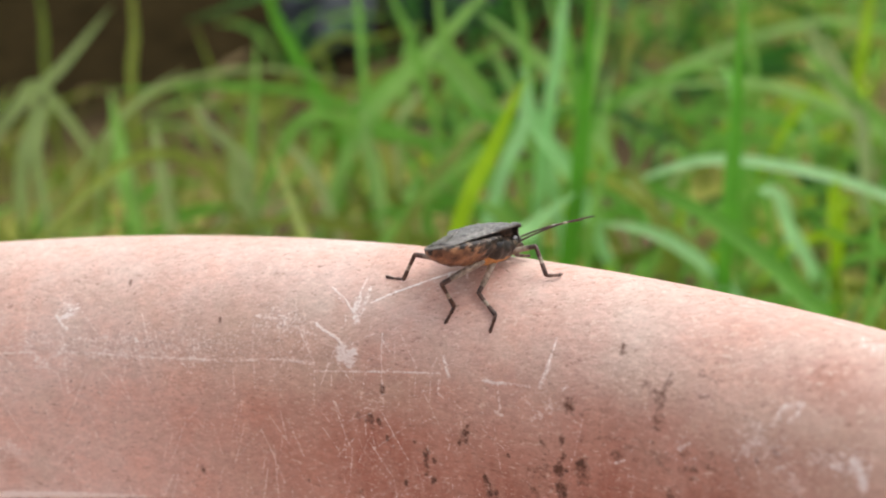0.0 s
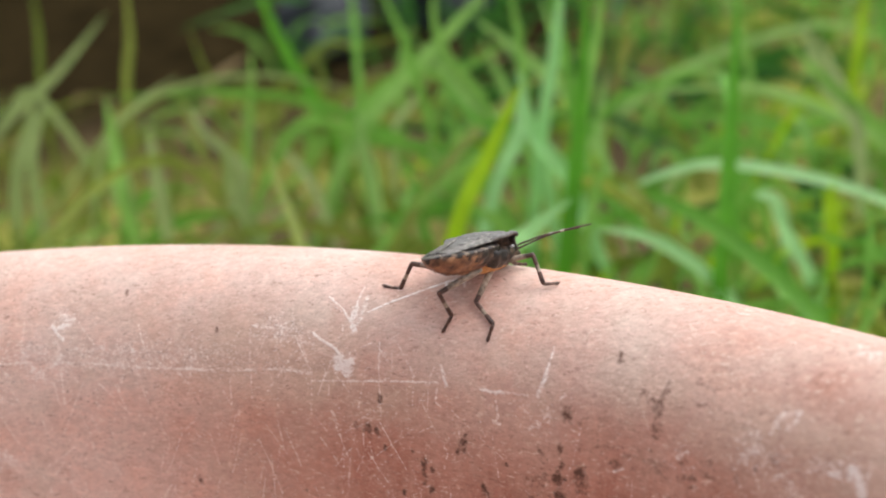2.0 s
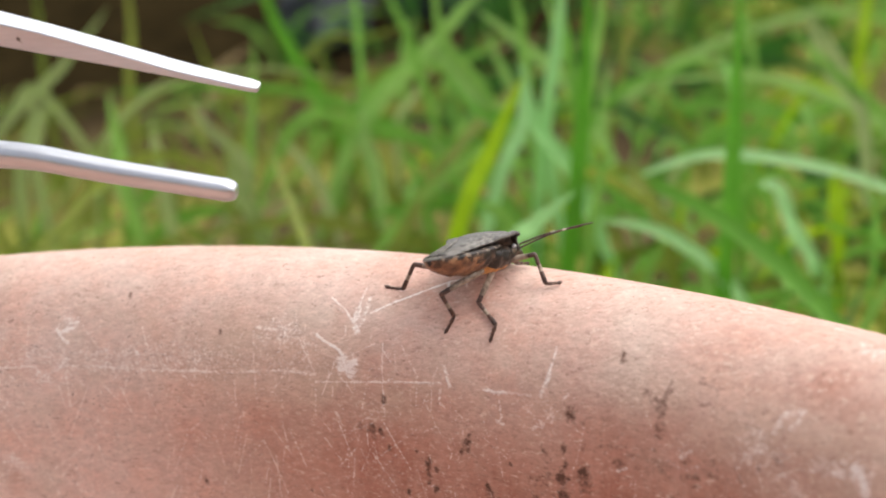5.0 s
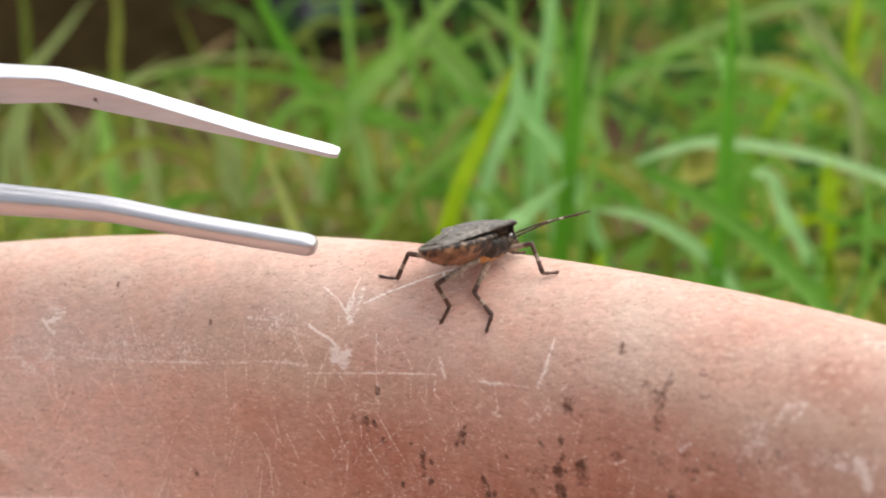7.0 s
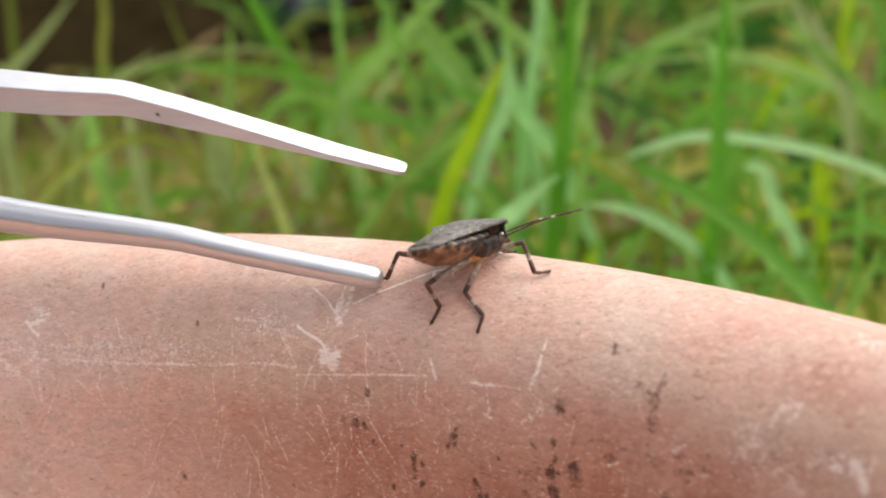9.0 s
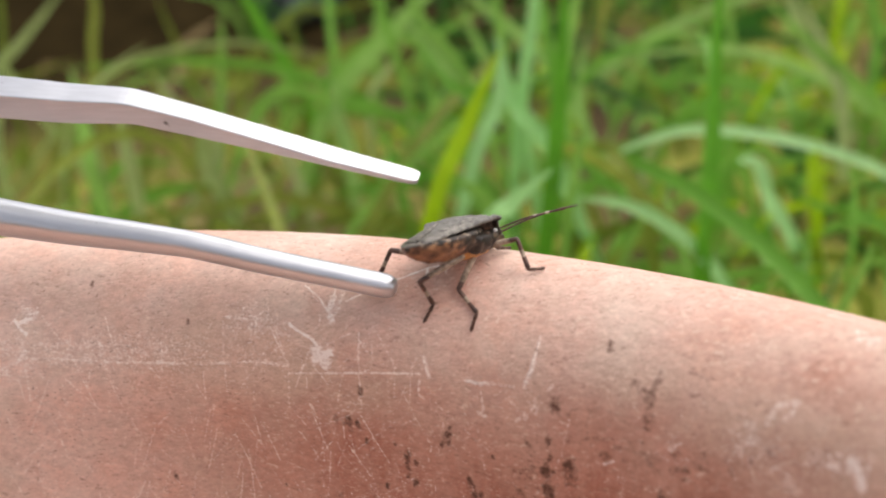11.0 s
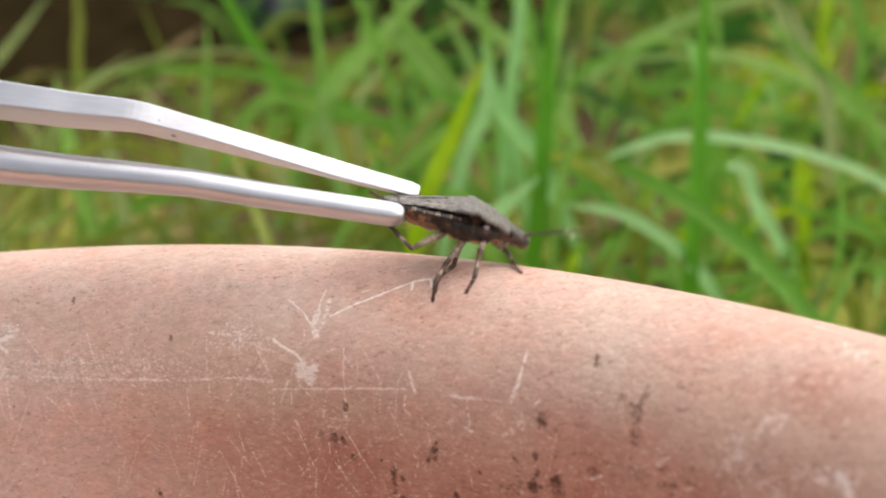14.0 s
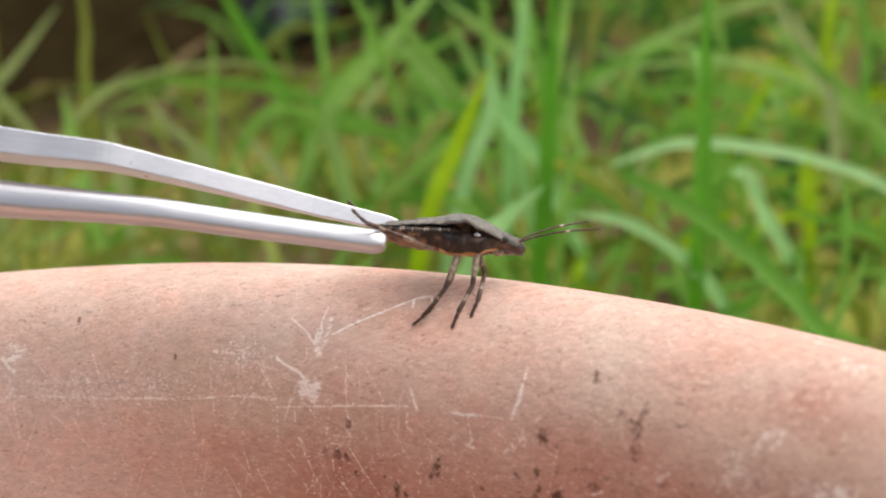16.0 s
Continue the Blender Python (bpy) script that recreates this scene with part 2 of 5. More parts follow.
def tube(path, radii, sides=10, bands=None, squash=1.0):
    """Verts, faces and slots of a tapered tube along a path, closed at both ends; bands: the slot of each stretch."""
    path = [Vector(p) for p in path]
    verts, faces, slots = [], [], []
    side = None
    for k, p in enumerate(path):
        d = (path[min(k + 1, len(path) - 1)] - path[max(k - 1, 0)]).normalized()
        if side is None:
            side = d.cross(Vector((0, 0, 1)) if abs(d.z) < 0.9 else Vector((0, 1, 0))).normalized()
        side = (side - d * side.dot(d)).normalized()
        up = d.cross(side)
        for s in range(sides):
            a = 2 * math.pi * s / sides
            verts.append(p + (side * math.cos(a) * squash + up * math.sin(a)) * radii[k])
    for k in range(len(path) - 1):
        for s in range(sides):
            a, b = k * sides + s, k * sides + (s + 1) % sides
            faces.append((a, b, b + sides, a + sides))
            slots.append(bands[k] if bands else 0)
    n = len(path) - 1
    faces.append(tuple(reversed(range(sides))))
    faces.append(tuple(n * sides + s for s in range(sides)))
    slots += [bands[0], bands[-1]] if bands else [0, 0]
    return verts, faces, slots


# ---- ground ----
def build_ground():
    rng = np.random.default_rng(3)
    xs = np.unique(np.concatenate([np.linspace(-0.6, 0.6, 121), np.linspace(-60, 60, 41)]))
    ys = np.unique(np.concatenate([np.linspace(-0.4, 1.2, 161), np.linspace(-60, 60, 41)]))
    verts, faces = [], []
    for y in ys:
        for x in xs:
            near = max(0.0, 1 - max(abs(x) / 2, abs(y - 0.3) / 2))
            z = near * (0.006 * noise.noise((x * 14, y * 14, 0)) + 0.003 * noise.noise((x * 60, y * 60, 5)))
            verts.append((x, y, z - 0.004))
    w = len(xs)
    for j in range(len(ys) - 1):
        for i in range(w - 1):
            a = j * w + i
            faces.append((a, a + 1, a + 1 + w, a + w))
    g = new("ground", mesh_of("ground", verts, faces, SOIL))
    tagged(g, "mossy brown soil with dry litter under tall grass", "ground", kind="structure")


build_ground()


def build_sky_block():
    """An unseen plain wall added behind the bowl's near side, to block low sky."""
    bm = bmesh.new()
    bmesh.ops.create_cube(bm, size=1.0)
    bmesh.ops.scale(bm, vec=(6.0, 0.12, 1.1), verts=bm.verts)
    bmesh.ops.bevel(bm, geom=list(bm.edges), offset=0.008, segments=2, affect="EDGES")
    me = bpy.data.meshes.new("sky_block_wall")
    bm.to_mesh(me)
    bm.free()
    me.materials.append(RENDER_COAT)
    wall = new("sky_block_wall", me)
    wall.location = (0, -2.2, 0.53)
    tagged(wall, "unseen plain weathered grey-brown wall, added to block low sky", "wall", kind="structure")


build_sky_block()

# ---- the terracotta bowl ----
CX, CY, CZ, RING, LIP, LEAN_IN = -0.055486, -0.059652, 0.063978, 0.150929, 0.009235, radians(14.78)


def lip_point(q):
    """Offset from the ring (outwards, upwards) of the inner face, q metres from the crest towards the inside."""
    turn = math.pi / 2 - LEAN_IN
    out = LIP + 0.0009 * math.exp(-(((q - 0.0165) / 0.006) ** 2))
    if q < LIP * turn:
        a = q / LIP
        return -out * math.sin(a), out * math.cos(a)
    d = q - LIP * turn
    return -out * math.cos(LEAN_IN) - d * math.sin(LEAN_IN), out * math.sin(LEAN_IN) - d * math.cos(LEAN_IN)


def value_noise(u, v, cell, seed):
    rng = np.random.default_rng(seed)
    grid = rng.random((257, 257))
    x, y = u / cell + 500.3, v / cell + 500.7
    i, j = np.floor(x).astype(int), np.floor(y).astype(int)
    fx, fy = x - i, y - j
    fx, fy = fx * fx * (3 - 2 * fx), fy * fy * (3 - 2 * fy)
    i, j = i % 256, j % 256
    return (grid[i, j] * (1 - fx) + grid[i + 1, j] * fx) * (1 - fy) + (grid[i, j + 1] * (1 - fx) + grid[i + 1, j + 1] * fx) * fy


def fractal(u, v, cell, seed, octaves=4):
    out, total, amp = 0, 0, 1.0
    for k in range(octaves):
        out = out + amp * value_noise(u, v, cell / 2**k, seed + k)
        total, amp = total + amp, amp * 0.6
    return out / total


def stroke(u, v, points, width):
    """How much of a scratch through the points lies at each place, in millimetres."""
    best = np.full(u.shape, 99.0)
    for (ax, ay), (bx, by) in zip(points, points[1:]):
        dx, dy = bx - ax, by - ay
        f = np.clip(((u - ax) * dx + (v - ay) * dy) / (dx * dx + dy * dy + 1e-9), 0, 1)
        best = np.minimum(best, np.hypot(u - ax - f * dx, v - ay - f * dy))
    return np.clip(1.4 - best / width, 0, 1)


# marks on the inner face: millimetres along the rim and down from the crest
SCRATCHES = [
    (0.85, 0.62, [(48.2, 11.0), (49.2, 12.1)]),
    (0.90, 0.40, [(48.0, 11.9), (49.7, 11.1)]),
    (0.90, 0.16, [(48.6, 10.9), (47.6, 10.0), (46.1, 9.4), (45.1, 8.8)]),
    (0.46, 0.22, [(45.1, 8.8), (42.5, 8.6), (38.3, 8.5)]),
    (0.42, 0.20, [(44.9, 9.8), (41.3, 9.4), (38.0, 9.5)]),
    (0.75, 0.34, [(49.6, 8.1), (49.2, 7.3), (49.4, 6.0)]),
    (0.70, 0.12, [(49.4, 6.0), (49.4, 5.0), (49.7, 3.5)]),
    (0.70, 0.12, [(49.2, 7.6), (47.9, 6.1), (46.1, 4.9)]),
    (0.60, 0.10, [(47.7, 9.3), (48.4, 8.6), (48.3, 7.8)]),
    (0.90, 0.11, [(50.8, 6.2), (52.6, 5.1), (55.2, 3.6), (58.0, 1.7)]),
    (0.90, 0.12, [(58.1, 2.7), (58.0, 1.6), (59.6, 1.0), (60.0, 2.0)]),
    (0.75, 0.10, [(45.2, 13.5), (50.3, 13.0), (59.2, 12.0)]),
    (0.70, 0.20, [(59.6, 10.5), (60.2, 12.1)]),
    (0.70, 0.12, [(59.3, 12.6), (59.1, 13.9), (59.8, 14.4)]),
    (0.50, 0.10, [(57.2, 14.2), (58.6, 13.7)]),
    (0.85, 0.16, [(63.9, 11.9), (65.3, 12.0), (66.3, 11.8)]),
    (0.60, 0.14, [(66.3, 11.8), (68.8, 11.6)]),
    (0.80, 0.22, [(69.9, 11.2), (70.3, 9.9), (70.4, 9.1)]),
    (0.70, 0.10, [(70.4, 9.1), (70.6, 7.7), (70.6, 6.9)]),
    (0.60, 0.16, [(72.1, 11.4), (72.5, 10.9)]),
    (0.60, 0.16, [(65.6, 12.8), (66.0, 14.5)]),
    (0.70, 0.20, [(65.5, 14.7), (66.1, 14.9)]),
    (0.50, 0.10, [(48.2, 19.4), (49.9, 17.6), (53.5, 14.8)]),
    (0.45, 0.09, [(50.8, 22.1), (53.4, 24.9), (54.4, 26.3)]),
    (0.40, 0.09, [(58.7, 20.1), (60.0, 23.0), (59.7, 24.6)]),
    (0.45, 0.09, [(41.6, 19.0), (42.4, 20.6)]),
]
MORE_SCRATCHES = [
    (0.40, 0.09, [(47.6, 15.5), (48.4, 16.1), (48.1, 14.9)]),
    (0.40, 0.10, [(60.4, 13.7), (60.6, 15.5)]),
    (0.40, 0.08, [(55.3, 12.1), (55.7, 10.6)]),
    (0.45, 0.09, [(65.5, 16.3), (65.9, 18.6), (66.3, 21.0)]),
    (0.35, 0.08, [(53.5, 15.4), (55.4, 17.6), (57.0, 18.2)]),
    (0.90, 0.20, [(15.2, 8.9), (15.8, 9.8), (16.3, 10.1)]),
    (0.90, 0.25, [(15.8, 9.0), (16.9, 8.7)]),
    (0.80, 0.22, [(14.9, 13.0), (15.8, 12.0), (16.1, 11.6)]),
    (0.60, 0.14, [(15.7, 13.2), (15.8, 15.1), (15.7, 17.1)]),
    (0.50, 0.10, [(17.0, 17.4), (17.5, 19.1), (18.0, 21.0)]),
    (0.50, 0.10, [(17.8, 22.4), (18.4, 23.8)]),
    (0.50, 0.10, [(14.4, 24.8), (14.3, 27.2), (14.1, 29.3)]),
    (0.90, 0.16, [(24.2, 11.1), (24.6, 11.5)]),
    (0.55, 0.10, [(15.3, 10.1), (16.0, 11.6), (15.9, 13.8)]),
    (0.40, 0.10, [(19.7, 13.9), (19.6, 17.1), (19.6, 19.1)]),
    (0.40, 0.09, [(24.2, 17.8), (25.0, 19.7), (25.8, 21.0)]),
    (0.40, 0.09, [(24.7, 14.5), (24.7, 17.8), (24.0, 19.1)]),
    (0.60, 0.12, [(27.7, 12.5), (28.1, 13.3)]),
    (0.60, 0.12, [(29.8, 13.7), (30.7, 14.7)]),
    (0.40, 0.09, [(30.6, 18.9), (31.0, 20.8), (32.0, 21.1)]),
    (0.40, 0.09, [(33.2, 20.0), (34.0, 19.0), (34.9, 18.3)]),
    (0.55, 0.28, [(91.4, 9.6), (91.7, 8.4), (92.3, 7.7), (93.1, 7.3)]),
    (0.60, 0.20, [(92.5, 9.0), (93.1, 8.3), (93.3, 7.3)]),
    (0.80, 0.42, [(98.3, 10.4), (99.0, 11.1), (99.5, 12.1)]),
    (0.55, 0.22, [(99.6, 11.4), (99.6, 9.9)]),
    (0.70, 0.25, [(96.6, 11.3), (97.5, 11.3)]),
    (0.60, 0.22, [(92.6, 12.7), (93.3, 12.7)]),
    (0.60, 0.25, [(83.9, 13.9), (84.7, 13.2)]),
    (0.60, 0.20, [(78.2, 16.9), (79.0, 16.4)]),
    (0.60, 0.25, [(85.6, -1.4), (86.5, -1.7)]),
    (0.70, 0.20, [(93.4, -2.5), (94.0, -2.6)]),
    (0.55, 0.35, [(96.1, 0.3), (97.7, -0.6)]),
    (0.50, 0.15, [(90.8, 10.7), (91.6, 11.5)]),
    (0.50, 0.30, [(90.7, 12.9), (91.5, 12.0)]),
    (0.50, 0.30, [(94.8, 11.9), (95.7, 11.3)]),
]
CHALK_LINE = [(8.1, 12.4), (18.0, 12.6), (25.2, 13.1), (34.6, 13.2), (41.2, 12.6), (45.2, 12.7)]
LIME_CLOUDS = [
    (7.1, 23.5, 3.27), (13.3, 12.8, 3.81), (17.0, 8.9, 2.73), (89.8, 11.0, 3.27), (93.6, 12.6, 3.27), (97.4, 11.0, 2.73), (85.1, 13.3, 2.18), (48.4, 11.5, 1.42),
    (41.2, 8.7, 3.27), (23.3, 12.6, 3.27), (96.9, -0.1, 2.18), (70.1, 13.6, 2.73), (49.1, 7.7, 1.31),
]
DARK_SPOTS = [
    (30.5, 26.3, 0.27), (16.2, 15.7, 0.22), (50.2, 17.7, 0.33), (51.6, 18.0, 0.49), (52.6, 18.1, 0.38), (53.0, 14.4, 0.33), (56.6, 19.5, 0.22), (57.8, 20.6, 0.38),
    (57.8, 22.0, 0.33), (58.6, 23.9, 0.33), (58.7, 21.5, 0.27), (62.2, 17.9, 0.55), (62.6, 16.8, 0.27), (61.7, 18.9, 0.27), (64.6, 22.6, 0.38), (65.1, 23.8, 0.38),
    (72.5, 19.0, 0.55), (72.9, 17.6, 0.33), (72.2, 19.2, 0.33), (72.6, 15.9, 0.33), (74.9, 18.7, 0.76), (72.8, 21.3, 0.65), (72.9, 12.5, 0.55), (65.8, 23.6, 0.33),
]
MORE_SPOTS = [
    (50.0, 26.9, 0.27), (83.7, 18.6, 0.44), (43.6, 26.3, 0.16), (34.1, 9.2, 0.22), (23.2, 5.3, 0.22), (53.4, 19.8, 0.22), (55.4, 24.8, 0.22), (67.1, 19.0, 0.22),
]
SMUDGES = [(84.4, 7.0, 0.38), (77.2, 6.6, 0.44), (78.1, 15.9, 0.55), (92.4, 11.6, 0.55), (90.9, 12.6, 0.38)]
FAINT_SCRATCHES = [
    (0.42, 0.10, [(29.6, 22.2), (32.9, 20.1), (36.6, 17.4)]),
    (0.36, 0.09, [(28.2, 19.0), (30.7, 21.2)]),
    (0.34, 0.08, [(17.4, 18.4), (18.0, 21.1)]),
    (0.36, 0.08, [(13.3, 22.3), (19.3, 19.4), (23.6, 17.6)]),
    (0.40, 0.10, [(41.8, 18.7), (43.0, 21.2)]),
    (0.36, 0.08, [(40.6, 17.9), (41.1, 19.6)]),
    (0.40, 0.10, [(14.6, 24.7), (14.6, 28.4)]),
    (0.34, 0.08, [(49.1, 23.0), (47.5, 25.3)]),
    (0.55, 0.30, [(49.5, 8.3), (50.1, 6.6), (50.3, 4.7)]),
    (0.40, 0.20, [(46.9, 6.0), (49.0, 7.0)]),
    (0.34, 0.09, [(54.5, 15.4), (56.3, 17.5)]),
    (0.34, 0.09, [(50.5, 20.9), (53.7, 23.6)]),
    (0.45, 0.20, [(88.1, 10.7), (90.7, 11.5), (91.8, 11.9)]),
    (0.42, 0.22, [(82.9, 14.5), (83.8, 14.8)]),
    (0.42, 0.25, [(92.9, 12.9), (93.9, 13.0)]),
    (0.38, 0.16, [(89.4, 9.8), (90.8, 10.9)]),
]
DIRT_STROKES = [
    (0.62, 0.42, [(79.9, 9.0), (81.0, 9.9), (81.4, 10.7)]),
    (0.62, 0.40, [(82.2, 8.1), (81.7, 9.2), (81.5, 10.5)]),
    (0.66, 0.50, [(81.4, 10.5), (81.8, 11.5), (81.6, 12.5)]),
    (0.40, 0.20, [(83.0, 7.4), (84.7, 7.2), (86.2, 7.5)]),
    (0.40, 0.22, [(84.4, 9.1), (86.2, 8.8)]),
    (0.38, 0.18, [(76.7, 6.9), (78.3, 6.5)]),
    (0.34, 0.16, [(72.1, 8.4), (73.8, 8.6)]),
    (0.75, 0.30, [(72.1, 19.0), (73.2, 19.0)]),
    (0.45, 0.22, [(73.2, 19.0), (74.9, 18.5), (76.1, 17.8)]),
    (0.70, 0.35, [(62.0, 18.2), (62.5, 17.4), (62.9, 16.6)]),
    (0.70, 0.26, [(57.7, 20.3), (58.0, 21.6), (57.8, 23.4)]),
    (0.72, 0.26, [(64.5, 22.0), (65.2, 23.1)]),
    (0.50, 0.40, [(72.5, 11.8), (73.1, 12.9)]),
    (0.40, 0.30, [(50.5, 17.9), (52.4, 17.9)]),
]
RAW_SHADE_PATCHES = [(14.9, 24.0, 5.0), (42.0, 26.0, 8.0), (54.1, 25.0, 10.0), (66.0, 24.0, 9.0), (78.0, 20.0, 9.0), (88.0, 18.0, 6.0), (94.8, 8.0, 5.0)]


def build_bowl():
    rng = np.random.default_rng(11)
    fine = np.radians(np.arange(-5, 47, 0.045))
    coarse = np.radians(np.arange(47, 355, 2.5))
    thetas = np.concatenate([fine, coarse])
    down = np.arange(0, 0.030, 0.00012)
    profile = [lip_point(q) for q in down]
    qs = list(down)
    # under the lip the wall steps back, then runs down to a flat floor
    for r, z in ((-0.0128, -0.0166), (-0.0108, -0.0172), (-0.0110, -0.0185), (-0.0190, -0.044), (-0.0215, -0.050), (-0.026, -0.0525), (-0.06, -0.0527), (-0.1508, -0.0527)):
        profile.append((r, z))
        qs.append(0.032 + 0.001 * len(qs) / 200)
    outer = [(LIP * math.sin(a), LIP * math.cos(a)) for a in np.linspace(0, math.pi * 0.5, 40)[1:]]
    outer += [(0.0092, -0.02), (0.0088, -0.0215), (0.0058, -0.0235), (-0.008, -0.060), (-0.0095, -0.0632), (-0.012, -0.0639), (-0.1508, -0.0639)]
    rows = list(reversed(outer)) + profile
    qq = np.array([-0.001 * 1000 * LIP * a for a in np.linspace(0, math.pi * 0.5, 40)[1:]])
    qm = np.concatenate([[-40.0] * 7, qq[::-1] * 1000 / 1, np.array(qs) * 1000])
    rr, zz = np.array(rows).T
    th = thetas[:, None]
    u = np.broadcast_to(th * RING * 1000, (len(thetas), len(rows)))
    v = np.broadcast_to(qm[None], u.shape)
    seen = (u > -20) & (u < 130) & (v > -12) & (v < 31)
    relief = np.where(seen, 0.00012 * (fractal(u, v, 9, 5) - 0.5) + 0.00004 * (fractal(u * 0.6, v, 0.8, 6, 3) - 0.5), 0)
    r = RING + rr[None] - relief * 0.7
    z = CZ + zz[None] + relief * 0.7
    r = np.maximum(r, 0.0001)
    co = np.stack([CX + r * np.sin(th), CY + r * np.cos(th), z + 0 * th], -1)
    nt, nr = u.shape
    idx = np.arange(nt * nr).reshape(nt, nr)
    nxt = np.roll(idx, -1, axis=0)
    faces = np.stack([idx[:, :-1], idx[:, 1:], nxt[:, 1:], nxt[:, :-1]], -1).reshape(-1, 4)
    me = bpy.data.meshes.new("terracotta_bowl")
    me.vertices.add(nt * nr)
    me.vertices.foreach_set("co", co.ravel())
    me.loops.add(faces.size)
    me.loops.foreach_set("vertex_index", faces.ravel())
    me.polygons.add(len(faces))
    me.polygons.foreach_set("loop_start", np.arange(0, faces.size, 4))
    me.update(calc_edges=True)
    me.polygons.foreach_set("use_smooth", [True] * len(me.polygons))
    me.materials.append(TERRACOTTA)
    # wear
    cloud = fractal(u, v, 14, 50, 4)
    streaky = fractal(u, v * 0.18, 0.5, 60, 2)
    lime = 0.05 + 0.15 * np.clip((cloud - 0.35) * 4, 0, 1) * np.clip((v - 4) / 6, 0, 1)
    haze = np.clip((24 - u) / 20, 0, 1) * np.clip((v - 8) / 6, 0, 1) * np.clip((fractal(u, v, 7, 48, 4) - 0.30) * 3, 0, 1)
    lime = np.maximum(lime, 0.40 * haze)
    band = np.exp(-((v - 12.0) / 2.6) ** 2) * np.clip(1.15 - np.abs(u - 24) / 32, 0, 1)
    lime = np.maximum(lime, 0.47 * band)
    for s, q, size in LIME_CLOUDS:
        lime = np.maximum(lime, 0.66 * np.clip(1.25 - np.hypot(u - s, v - q) / size, 0, 1) * np.clip((fractal(u, v, 1.5, 44, 3) - 0.2) * 2, 0.3, 1))
    for strength, width, pts in SCRATCHES + MORE_SCRATCHES + FAINT_SCRATCHES:
        lime = np.maximum(lime, strength * stroke(u, v, pts, width * 1.25))
    lime = np.maximum(lime, 0.68 * stroke(u, v, CHALK_LINE, 0.21) * np.clip((fractal(u * 0.5, v, 2.0, 71, 3) - 0.20) * 4, 0.55, 1))
    for k in range(420):
        s, q = rng.uniform(2, 108), rng.uniform(8, 30)
        a = math.radians(rng.choice((55, 80, 88, 118, 140)) + rng.normal(0, 16))
        ln = rng.uniform(0.3, 1.0) ** 2.2 * 7.5
        near = (np.abs(u - s) < 8.5) & (np.abs(v - q) < 8.5) & seen
        lime[near] = np.maximum(lime[near], rng.uniform(0.30, 0.56) * (1.25 if s < 62 else 0.9) * stroke(u[near], v[near], [(s, q), (s + ln * math.cos(a), q + ln * math.sin(a))], rng.uniform(0.075, 0.12)))
    edge = np.clip(1.6 - np.abs(v - 29.0 - 0.05 * u) / 0.4, 0, 1) * np.clip((32 - u) / 12, 0, 1)
    lime = np.maximum(lime, 0.85 * edge)
    # whitish lime film, raised on crest and left to paint brighter light there
    bloom_light = (0.40 + 0.5 * np.clip((92 - u) / 30, 0, 1)) * np.clip((13.5 - v) / 6, 0, 1) * np.clip((fractal(u, v, 8, 170, 4) - 0.15) * 1.8, 0, 1)
    wash_light = np.clip((40 - u) / 24, 0, 1) * np.clip((v - 4) / 5, 0, 1) * np.clip((fractal(u, v, 5, 171, 4) - 0.06) * 2.4, 0, 1)
    bloom_light = np.maximum(bloom_light, wash_light)
    bloom_light = np.maximum(bloom_light, 0.5 * np.clip((52 - u) / 22, 0, 1) * np.clip((17 - v) / 5, 0.15, 1) * np.clip((fractal(u, v, 6, 172, 4) - 0.12) * 2, 0, 1))
    dirt = 0.42 * np.clip((fractal(u, v, 6, 80, 4) - 0.50) * 6, 0, 1) * np.clip((u - 45) / 25, 0, 1) * np.clip((v - 9) / 6, 0.2, 1)
    for s, q, size in DARK_SPOTS + MORE_SPOTS:
        dirt = np.maximum(dirt, 0.85 * np.clip(1.5 - np.hypot(u - s, (v - q) * 0.6) / (size * 1.15), 0, 1))
    for strength, width, pts in DIRT_STROKES:
        dirt = np.maximum(dirt, strength * stroke(u + 0.35 * (fractal(u, v, 0.9, 91, 2) - 0.5), v + 0.35 * (fractal(u, v, 0.9, 93, 2) - 0.5), pts, width * 1.2))
    for s, q, size in SMUDGES:
        dirt = np.maximum(dirt, 0.58 * np.clip(1.5 - np.hypot(u - s, v - q) / (size * 1.35), 0, 1))
    # redder bare clay, deepened low on the wall to paint in shade
    raw_shade = (0.28 + 0.22 * np.clip((u - 40) / 20, 0, 1)) * np.clip((v - 14) / 6, 0, 1) * np.clip((fractal(u, v, 10, 180, 4) - 0.30) * 3, 0, 1) * np.clip((u - 4) / 10, 0, 1) * np.clip((92 - u) / 20, 0, 1)
    for s, q, size in RAW_SHADE_PATCHES:
        raw_shade = np.maximum(raw_shade, (0.8 if s > 50 else 0.4 if s > 30 else 0.22) * np.clip(1.3 - np.hypot(u - s, v - q) / size * 0.9 + (cloud - 0.5) * 0.9, 0, 1))
    buff = 0.7 * np.clip((v - 5) / 4, 0, 1) * np.clip((18 - v) / 5, 0, 1) * np.clip((fractal(u, v, 11, 120, 4) - 0.32) * 4, 0, 1)
    for name, data in (("lime", lime), ("dirt", dirt), ("raw_clay_shade", raw_shade * (0.5 + 0.7 * streaky)), ("buff", buff), ("bloom_light", bloom_light)):
        at = me.attributes.new(name, "FLOAT", "POINT")
        at.data.foreach_set("value", np.clip(np.where(seen, data, 0), 0, 1).astype(np.float32).ravel())
    bowl = new("terracotta_bowl", me)
    tagged(bowl, "scratched pink terracotta bowl with rounded lip, lime-marked", "planter bowl")


build_bowl()


